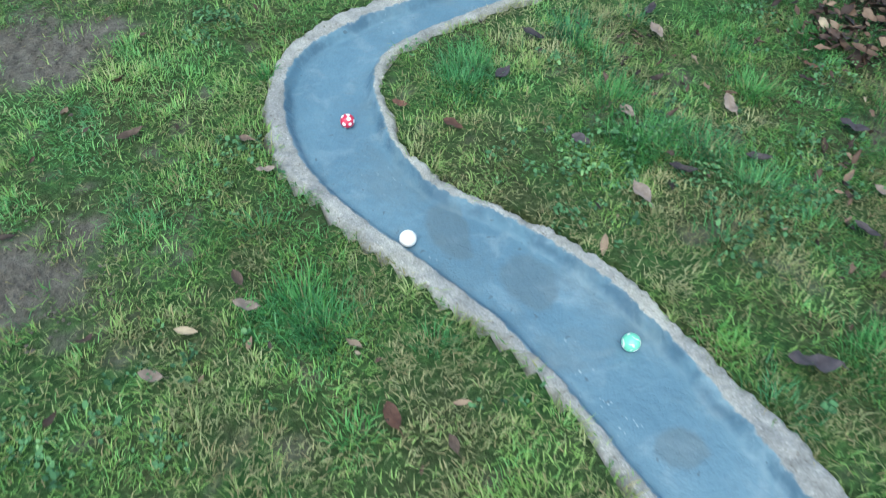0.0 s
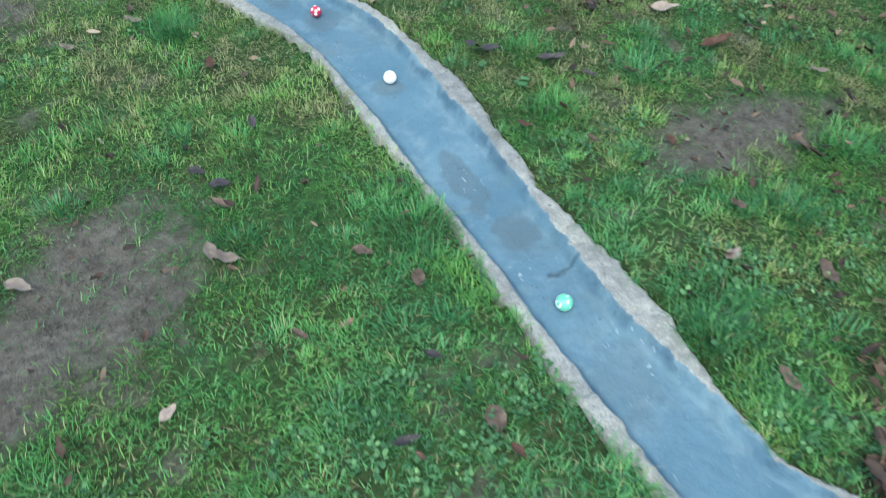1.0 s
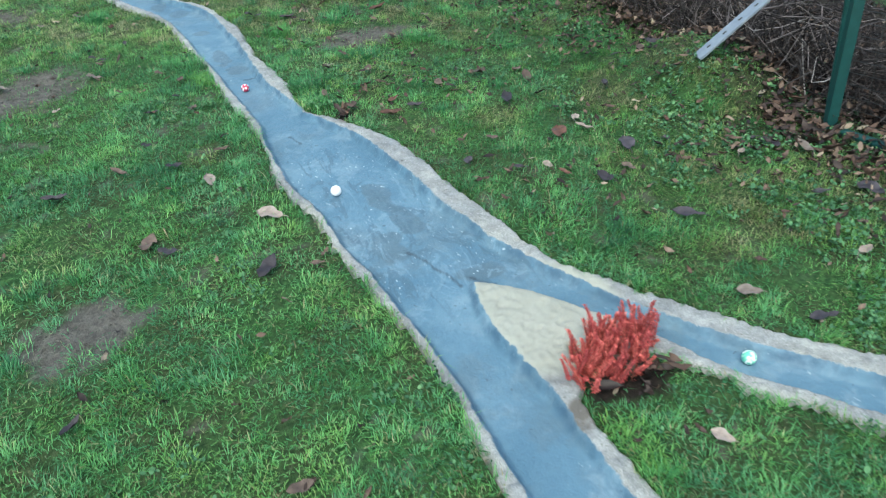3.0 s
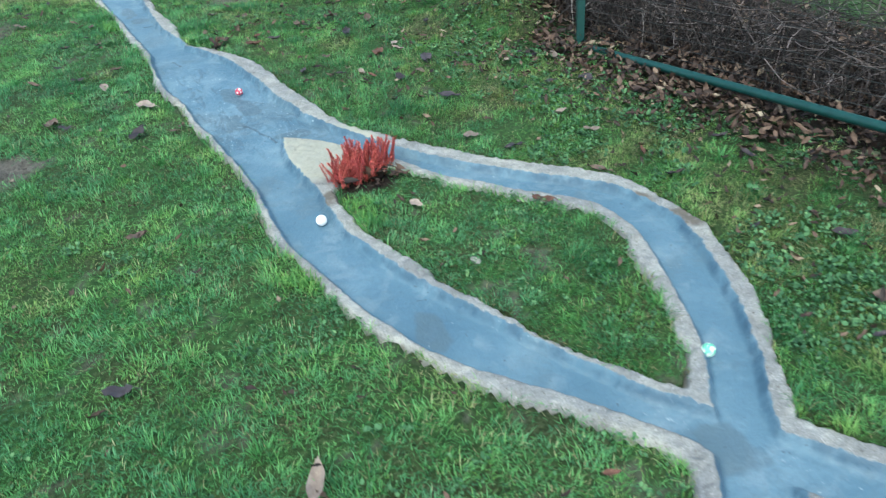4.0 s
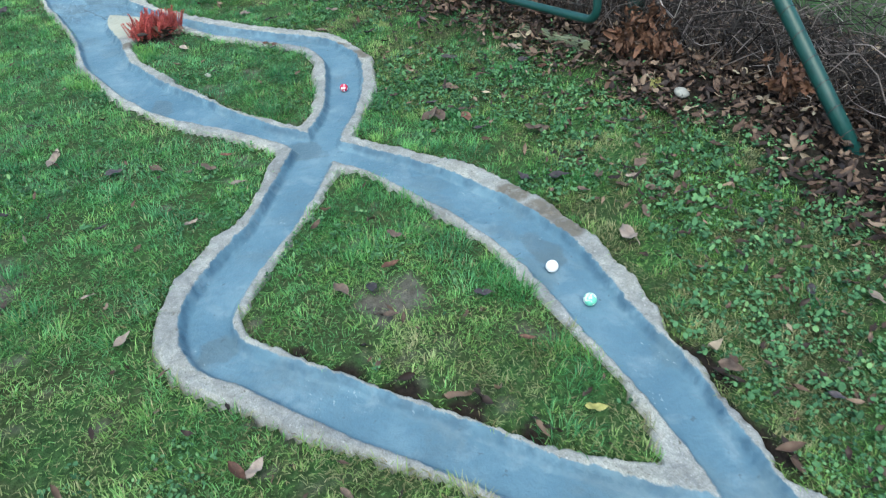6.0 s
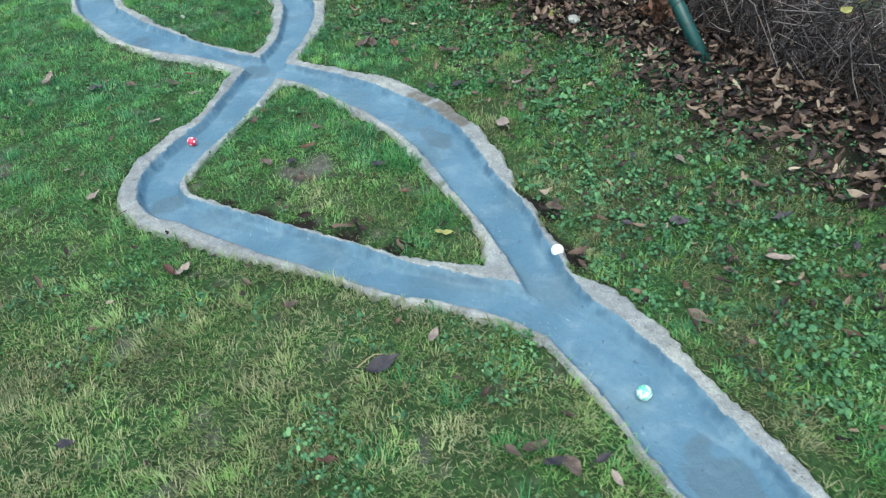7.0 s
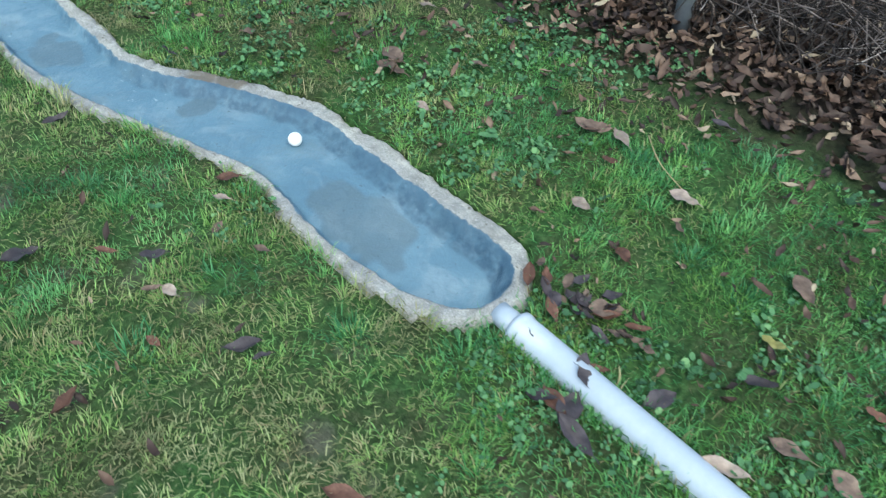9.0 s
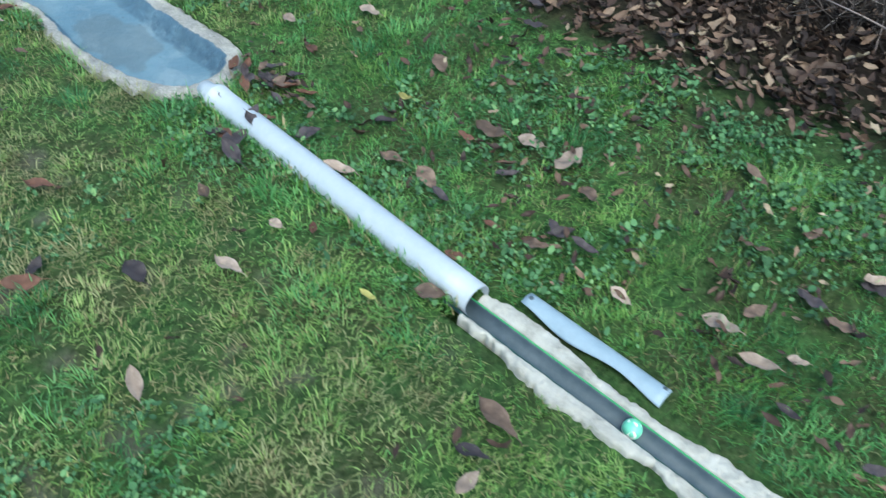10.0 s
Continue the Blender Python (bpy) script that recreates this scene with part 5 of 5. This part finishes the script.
def build_hedge():
    """Dense dry grey twigs behind the fence."""
    rng = np.random.default_rng(23)
    pieces, tones = [], []
    for _ in range(11000):
        y = rng.uniform(-13.0, 0.3)
        front = np.interp(-y, [0, 2.4, 2.9, 5.0, 5.6, 9.7, 11, 13], [3.2, 3.18, 3.30, 3.48, 3.66, 3.70, 3.95, 4.0])
        x = front + abs(rng.normal(0, 0.40))
        z = float(lawn(np.array(x), np.array(y))) - 0.01
        long = rng.uniform(0.10, 0.42)
        kind = rng.uniform()
        a = rng.uniform(0, 2 * np.pi)
        rise = rng.uniform(0.5, 1.0) if kind < 0.55 else rng.uniform(-0.1, 0.35)
        if kind >= 0.55:
            z += rng.uniform(0.02, 0.45)
        way = np.array([math.cos(a) * (1 - 0.5 * rise), math.sin(a) * (1 - 0.5 * rise), rise])
        way *= long / np.linalg.norm(way)
        side = rng.normal(0, 0.07, 3)
        p0 = np.array([x, y, z])
        if (p0 + way)[0] < front - 0.03:
            way[0] = abs(way[0])
        pts = [p0, p0 + way * 0.35 + side * 0.7, p0 + way * 0.7 + side, p0 + way]
        r = rng.uniform(0.0010, 0.0042)
        v, f = tube(pts, [r, r * 0.85, r * 0.7, r * 0.4], 3, caps=False)
        pieces.append((v, f))
        tones.append(np.full(len(v), rng.beta(0.9, 1.6)))
    v, f = joined(pieces)
    tagged(new("dry_hedge", mesh_from("dry_hedge", v, f, TWIG, [("tone", np.concatenate(tones))])), "tangled dry grey-brown hedge twigs behind the fence", "hedge", kind="stuff")


build_gate()
build_sill()
build_post("fence_post", (3.09, -2.49, 0.0), (3.10, -2.40, 1.15), 0.030, GREEN_STEEL, "dark green square steel fence post beside the hedge", square=True)
build_post("gate_post", (3.70, -4.86, 0.10), (3.72, -4.74, 1.35), 0.045, GREEN_STEEL, "dark green round steel gate post")
build_post("bracing_strut", (3.555, -6.33, 0.11), (3.47, -5.50, 0.95), 0.031, GREEN_STEEL, "leaning green steel strut wrapped with tie wire", "strut", wraps=9)
build_post("corner_post", (3.73, -9.44, 0.12), (3.66, -9.40, 1.2), 0.030, GREY_STEEL, "grey steel fence post standing in leaf litter")
build_bar()
build_hedge()


def build_dead_fern(x, y, seed):
    """A withered plant: bent stalks hung with curled rust-brown leaves."""
    rng = np.random.default_rng(seed)
    plant = new("dead_plant")
    plant.matrix_basis = Matrix.Translation((x, y, float(lawn(np.array(x), np.array(y)))))
    tagged(plant, "withered plant with curled rust-brown leaves by the gate post", "dead plant", "withered plants")
    for k in range(9):
        a, reach, tall = rng.uniform(0, 2 * np.pi), rng.uniform(0.05, 0.16), rng.uniform(0.14, 0.34)
        way = np.array([math.cos(a), math.sin(a), 0])
        line = [way * reach * t * t + np.array([0, 0, tall * (t - 0.35 * t**3)]) for t in np.linspace(0, 1, 7)]
        v, f = tube(line, np.linspace(0.003, 0.001, 7), 5)
        stalk = part("stalk", mesh_from("dead_stalk", v, f, TWIG, [("tone", np.full(len(v), 0.4))]), plant)
        pieces = []
        for q in range(9):
            lv, lf = DRIFT_SHAPES[rng.integers(9)]
            p = line[2 + q % 5] + rng.normal(0, 0.012, 3)
            m = np.array(pose(*p, rng.normal(0, 45), rng.uniform(10, 75), rng.uniform(0, 360)))
            pieces.append((lv * rng.uniform(0.5, 1.0) @ m[:3, :3].T + m[:3, 3], lf))
        v, f = joined(pieces)
        part("withered_leaves", mesh_from("withered_leaves", v, f, WITHERED), stalk)


for k, (x, y) in enumerate(((3.36, -5.17), (3.47, -5.30), (3.55, -5.08), (3.62, -5.95))):
    build_dead_fern(x, y, 300 + k)


# ---- heather ----
def sprig(seed):
    """A heather sprig: thin stalk with rows of small scale leaves."""
    rng = np.random.default_rng(seed)
    tall = rng.uniform(0.125, 0.175)
    bend = rng.normal(0, 0.012, 2)
    at = lambda t: np.array([bend[0] * t * t, bend[1] * t * t, tall * t])  # noqa: E731
    stalk = tube([at(t) for t in (0, 0.35, 0.7, 1)], [0.0016, 0.0013, 0.001, 0.0004], 4)
    pieces = []
    for k in range(84):
        t = 0.12 + 0.88 * k / 84
        a = k * 2.4 + rng.uniform(0, 0.5)
        o = at(t)
        out = np.array([math.cos(a), math.sin(a), 0])
        side = np.array([-out[1], out[0], 0]) * 0.0034
        tip = o + out * rng.uniform(0.010, 0.018) * (1.15 - 0.55 * t) + np.array([0, 0, rng.uniform(0.005, 0.011)])
        mid = (o + tip) / 2 + np.array([0, 0, 0.002])
        pieces.append((np.array([o, mid - side, tip, mid + side]), [np.array([[0, 1, 2, 3]])]))
    return stalk, joined(pieces)


def build_heather():
    plant = new("heather_plant")
    plant.matrix_basis = pose(1.455, -3.290, 0.0, 0, 0, 0)
    tagged(plant, "low bushy heather with coral-red sprigs on dark soil", "plant")
    stalk_mat = mat_heather("heather_stalk", (0.09, 0.05, 0.035), (0.16, 0.08, 0.05))
    reds = [mat_heather("coral_heather", (0.40, 0.060, 0.058), (0.72, 0.20, 0.17)), mat_heather("deep_heather", (0.30, 0.04, 0.045), (0.60, 0.13, 0.12))]
    kinds = []
    for k in range(5):
        (sv, sf), (lv, lf) = sprig(90 + k)
        kinds.append((mesh_from("stalk", sv, sf, stalk_mat), mesh_from("foliage", lv, lf, reds[k % 2], smooth=False)))
    rng = np.random.default_rng(33)
    for k in range(130):
        a, q = rng.uniform(0, 2 * np.pi), math.sqrt(rng.uniform())
        x, y = 0.165 * q * math.cos(a), 0.085 * q * math.sin(a)
        x, y = x * 0.94 - y * 0.34, x * 0.34 + y * 0.94
        stalk, foliage = kinds[k % 5]
        s = rng.uniform(0.62, 1.0) * (1.08 - 0.25 * q)
        m = pose(x, y, -0.004, -y * 230 + rng.normal(0, 8), x * 190 + rng.normal(0, 8), rng.uniform(0, 360)) @ Matrix.Scale(s, 4)
        st = part("stalk", stalk, plant, m=m)
        part("foliage", foliage, st)


build_heather()


# ---- pipe, gutter, broken pipe half, stones ----
def build_pipe():
    pipe = new("drain_pipe")
    tagged(pipe, "white plastic drain pipe lying in the grass", "pipe")
    a, b = np.array((2.378, -9.85, 0.0)), np.array((2.328, -10.985, 0.004))
    r, wall = 0.041, 0.003
    pts = [a + (b - a) * t for t in np.linspace(0.045, 1, 9)]
    ov, of = tube(pts, r, 28, caps=False)
    iv, inf = tube(pts, r - wall, 28, caps=False)
    n = len(ov)
    rings = []
    for base in (0, 8 * 28):
        k = np.arange(28)
        rings.append(np.stack([base + k, base + (k + 1) % 28, n + base + (k + 1) % 28, n + base + k], -1))
    part("tube", mesh_from("pipe_tube", np.concatenate([ov, iv]), [np.concatenate([of[0], inf[0][:, ::-1] + n] + rings)], PIPE_WHITE), pipe)
    nv, nf = tube([a + (b - a) * t - (0, 0, 0.004) for t in (-0.01, 0.02, 0.05)], [0.030, 0.031, 0.032], 24)
    part("neck", mesh_from("pipe_neck", nv, nf, PIPE_WHITE), pipe, "narrow pipe end pushed into the wider pipe")
    nv, nf = tube([a + (b - a) * t for t in (0.041, 0.046, 0.060)], [0.036, 0.0435, 0.0435], 28)
    part("collar", mesh_from("pipe_collar", nv, nf, PIPE_WHITE), pipe)


def half_pipe(a, b, r, wall, arc0, arc1, rows, side=None):
    """An open shell between two angles (degrees, 270 is the bottom)."""
    a, b = np.array(a), np.array(b)
    ahead = (b - a) / np.linalg.norm(b - a)
    across = np.cross(ahead, (0, 0, 1))
    up = np.cross(across, ahead)
    ang = np.radians(np.linspace(arc0, arc1, 15))
    v = []
    for k in range(rows):
        t = k / (rows - 1)
        lo, hi = side(t) if side else (0.0, 1.0)
        an = ang[0] + (ang[-1] - ang[0]) * (lo + (hi - lo) * np.linspace(0, 1, 15))
        for rr in (r, r - wall):
            v += [a + (b - a) * t + rr * (np.cos(q) * across + np.sin(q) * up) for q in (an if rr == r else an[::-1])]
    v = np.array(v)
    f = []
    for k in range(rows - 1):
        for j in range(30):
            f.append((k * 30 + j, k * 30 + (j + 1) % 30, (k + 1) * 30 + (j + 1) % 30, (k + 1) * 30 + j))
    ends = np.array([list(range(30))[::-1], [(rows - 1) * 30 + j for j in range(30)]])
    return v, [np.array(f), ends]


def build_gutter():
    gutter = new("half_pipe_gutter")
    tagged(gutter, "dark grey half-pipe gutter with green edges bedded in concrete", "gutter")
    a, b, r = (2.299, -10.93, 0.004), (2.288, -12.90, 0.004), 0.0255
    v, f = half_pipe(a, b, r, 0.003, 180, 360, 12)
    part("channel", mesh_from("gutter_channel", v, f, GUTTER_DARK), gutter)
    for s in (-1, 1):
        pts = [(np.array(a) + (np.array(b) - a) * t) + np.array([s * (r - 0.001), 0, 0.002]) for t in np.linspace(0, 1, 24)]
        v, f = tube(pts, 0.0019, 6)
        part("green_edge", mesh_from("gutter_edge", v, f, GUTTER_EDGE if s > 0 else GREEN_STEEL), gutter, "bright green plastic edge" if s > 0 else "dark teal plastic edge")


def build_bedding(name, x_in, widths, label):
    """A rough strip of concrete beside the gutter."""
    ys = np.arange(-10.99, -12.6, -0.004)
    w = np.interp(-ys, [a for a, b in widths], [b for a, b in widths])
    w = w + 0.006 * lattice(ys, ys * 0 + x_in, 0.012, 81) + 0.007 * lattice(ys, ys * 0 + x_in, 0.035, 85) + 0.008 * lattice(ys, ys * 0 + x_in, 0.09, 82)
    u = np.linspace(0, 1, 18)
    x = x_in - 0.006 * (-10.97 - ys)[:, None] + w[:, None] * u[None]
    y = np.repeat(ys[:, None], 18, 1)
    z = 0.008 + 0.005 * np.sin(np.pi * u)[None] + 0.0022 * lattice(x, y, 0.009, 83) + 0.0014 * lattice(x, y, 0.022, 86) + 0.004 * lattice(x, y, 0.09, 84)
    z = np.where(u[None] > 0.85, z - 0.035 * (u[None] - 0.85) / 0.15, z)
    z = np.where(u[None] < 0.05, -0.03, z)
    n, m = x.shape
    i, j = np.meshgrid(np.arange(n - 1), np.arange(m - 1), indexing="ij")
    k = i * m + j
    me = mesh_from(name, np.stack([x, y, z], -1).reshape(-1, 3), np.stack([k, k + 1, k + m + 1, k + m], -1).reshape(-1, 4), BEDDING)
    tagged(new(name, me), label, "concrete")


def build_shell():
    """A broken half of a pipe lying beside the gutter."""
    shell = new("broken_pipe_half")
    tagged(shell, "pale blue-grey half of a cut plastic pipe lying open side down", "pipe piece")
    v, f = half_pipe((2.408, -11.066, -0.011), (2.401, -11.442, -0.007), 0.034, 0.003, 30, 155, 20, lambda t: (0.10 + 0.10 * math.cos(t * 9.0), 0.90 + 0.10 * math.sin(t * 5.5 - 0.6)))
    part("shell", mesh_from("pipe_shell", v, f, PIPE_GREY), shell)
    # the screw holes are dark discs, coloured like the shade within them
    for t, y in ((0, -11.078), (1, -11.430)):
        p = (2.410 if not t else 2.412, y, 0.0225 if not t else 0.0245)
        vv, ff = tube([np.array(p) - (0, 0, 0.003), np.array(p) + (0, 0, 0.0015)], 0.006, 8)
        part("screw_hole", mesh_from("screw_hole", vv, ff, GUTTER_DARK), shell, "dark screw hole")


def build_stone(x, y, size, label, z=0.0):
    bm = bmesh.new()
    bmesh.ops.create_icosphere(bm, subdivisions=3, radius=1)
    for v in bm.verts:
        v.co *= 1 + 0.16 * noise.noise(v.co * 1.3 + Vector((x * 9, y * 7, 0)))
        v.co = Vector((v.co.x * size, v.co.y * size * 0.75, v.co.z * size * 0.5))
    for fa in bm.faces:
        fa.smooth = True
    me = bpy.data.meshes.new("stone")
    bm.to_mesh(me)
    bm.free()
    me.materials.append(STONE)
    ob = new("stone", me)
    ob.matrix_basis = pose(x, y, float(lawn(np.array(x), np.array(y))) + size * 0.25 + z, 0, 0, x * 300)
    tagged(ob, label, "stone")


build_pipe()
build_gutter()
build_bedding("bedding_concrete", 2.324, [(10.99, 0.030), (11.05, 0.050), (11.17, 0.055), (11.30, 0.034), (11.38, 0.036), (11.47, 0.022), (11.60, 0.052), (11.70, 0.05), (12.6, 0.05)], "rough pale concrete strip bedding the gutter")
build_bedding("bedding_concrete", 2.274, [(10.99, -0.014), (11.08, -0.026), (11.20, -0.046), (11.28, -0.054), (11.36, -0.040), (11.50, -0.026), (11.60, -0.05), (12.6, -0.05)], "rough pale concrete strip bedding the gutter")
build_shell()
build_stone(1.577, -4.06, 0.021, "small pale stone in the grass")
build_stone(3.30, -5.655, 0.040, "flat white stone on the fallen leaves", 0.03)


# ---- balls ----
def ball(name, radius, material, label):
    ob = new(name)
    tagged(ob, label, "ball", "rolling balls")
    bm = bmesh.new()
    bmesh.ops.create_uvsphere(bm, u_segments=32, v_segments=18, radius=radius)
    for fa in bm.faces:
        fa.smooth = True
    me = bpy.data.meshes.new(name)
    bm.to_mesh(me)
    bm.free()
    me.materials.append(material)
    part("shell", me, ob)
    return ob


GREEN_BALL = ball("mint_ball", 0.0215, mat_green_ball(), "mint green ball with white swirls rolling in the channel")
WHITE_BALL = ball("white_ball", 0.0215, mat_white_ball(), "plain white ball rolling in the channel")
RED_BALL = ball("red_ball", 0.0205, mat_red_ball(), "red ball with white dots rolling in the channel")

GREEN_WAY = [
    (0, 0.829, 0.540), (0.5, 0.841, -0.043), (1, 0.880, -0.718), (1.5, 1.075, -1.515), (2, 1.332, -2.351), (2.2, 1.407, -2.688), (2.5, 1.500, -2.950), (2.8, 1.660, -3.220), (3.1, 1.900, -3.560), (3.4, 2.200, -4.020), (3.7, 2.188, -4.530), (4, 1.956, -4.779), (4.3, 1.877, -5.068), (4.5, 1.910, -5.317), (4.6, 1.941, -5.359), (4.9, 2.178, -5.529), (5, 2.233, -5.635), (5.2, 2.231, -5.769), (5.5, 2.148, -6.003), (5.7, 2.197, -6.137), (6.2, 2.210, -6.720), (6.8, 2.093, -7.460), (7, 2.104, -7.729), (7.5, 2.129, -8.419), (8, 2.429, -9.035), (8.5, 2.354, -9.639), (8.6, 2.336, -9.734), (8.75, 2.330, -9.830), (9.2, 2.345, -10.400), (9.7, 2.330, -11.048), (10, 2.302, -11.426),
]
WHITE_WAY = [
    (0, 0.489, 1.004), (0.5, 0.826, 0.710), (1, 0.809, 0.318), (1.5, 0.806, -0.114), (2, 0.950, -0.596), (2.2, 0.894, -0.846), (2.7, 0.980, -1.550), (3.3, 1.050, -2.461), (3.5, 1.095, -2.740), (4, 1.187, -3.543), (4.5, 1.339, -4.466), (5, 1.905, -5.065), (5.5, 2.095, -5.760), (5.7, 2.168, -6.034), (6.2, 2.220, -6.400), (6.8, 2.201, -6.975), (7, 2.240, -7.112), (7.5, 2.054, -7.471), (8, 2.165, -7.939), (8.5, 2.111, -8.482), (9, 2.417, -8.969), (9.5, 2.385, -9.499), (9.7, 2.313, -9.816), (10, 2.350, -10.300),
]
RED_WAY = [
    (0, 0.494, 1.479), (0.5, 0.479, 1.077), (1, 0.700, 0.814), (1.6, 0.820, 0.300), (2.4, 0.850, -0.300), (2.9, 0.880, -0.700), (3.3, 0.885, -1.043), (3.5, 0.976, -1.306), (4, 1.198, -2.108), (4.5, 1.321, -2.756), (5, 1.805, -3.345), (5.5, 2.158, -3.904), (5.7, 2.234, -4.154), (6, 2.140, -4.550), (6.4, 1.830, -5.040), (6.8, 1.510, -5.484), (7, 1.315, -5.686), (7.5, 1.069, -6.109), (7.8, 1.239, -6.500), (8, 1.405, -6.562), (8.2, 1.549, -6.723), (9, 1.980, -7.270), (10, 2.100, -7.900),
]


def rolling(rows, radius):
    """Poses at every frame: gliding from place to place, resting on the floor and rolling as it goes."""
    at = np.asarray(rows, dtype=float)
    times = np.arange(0, 301) / 30
    xy = np.stack([glide(times, at[:, 0], at[:, k]) for k in (1, 2)], -1)
    z = lookup(track_z, xy[:, 0], xy[:, 1], FLOOR) + radius
    z = np.minimum(z, FLOOR + radius + 0.014)
    # under the rim into the pipe, along it and out into the gutter
    z = np.where(xy[:, 1] < -9.55, np.minimum(z, np.interp(-xy[:, 1], [9.55, 9.66, 9.80, 9.95, 10.93, 11.05], [-0.026, -0.050, -0.048, -0.038, -0.036, -0.0185]) + radius), z)
    spin, out = Matrix.Identity(3), []
    for k, t in enumerate(times):
        if k:
            d = Vector((*(xy[k] - xy[k - 1]), 0))
            if d.length > 1e-5:
                turn = min(d.length / radius, 1.3)
                spin = Matrix.Rotation(turn, 3, Vector((-d.y, d.x, 0)).normalized()) @ spin
        out.append((t, Matrix.Translation((*xy[k], z[k])) @ spin.to_4x4()))
    return out


def glide(t, at, value):
    """Smooth monotone-ish curve through the values."""
    slope = np.gradient(value, at)
    k = np.clip(np.searchsorted(at, t, side="right") - 1, 0, len(at) - 2)
    h = at[k + 1] - at[k]
    s = (t - at[k]) / h
    a, b, m0, m1 = value[k], value[k + 1], slope[k] * h, slope[k + 1] * h
    return a * (2 * s**3 - 3 * s**2 + 1) + m0 * (s**3 - 2 * s**2 + s) + b * (3 * s**2 - 2 * s**3) + m1 * (s**3 - s**2)


def motions():
    walk(GREEN_BALL, rolling(GREEN_WAY, 0.0215))
    walk(WHITE_BALL, rolling(WHITE_WAY, 0.0215))
    walk(RED_BALL, rolling(RED_WAY, 0.0205))


motions()
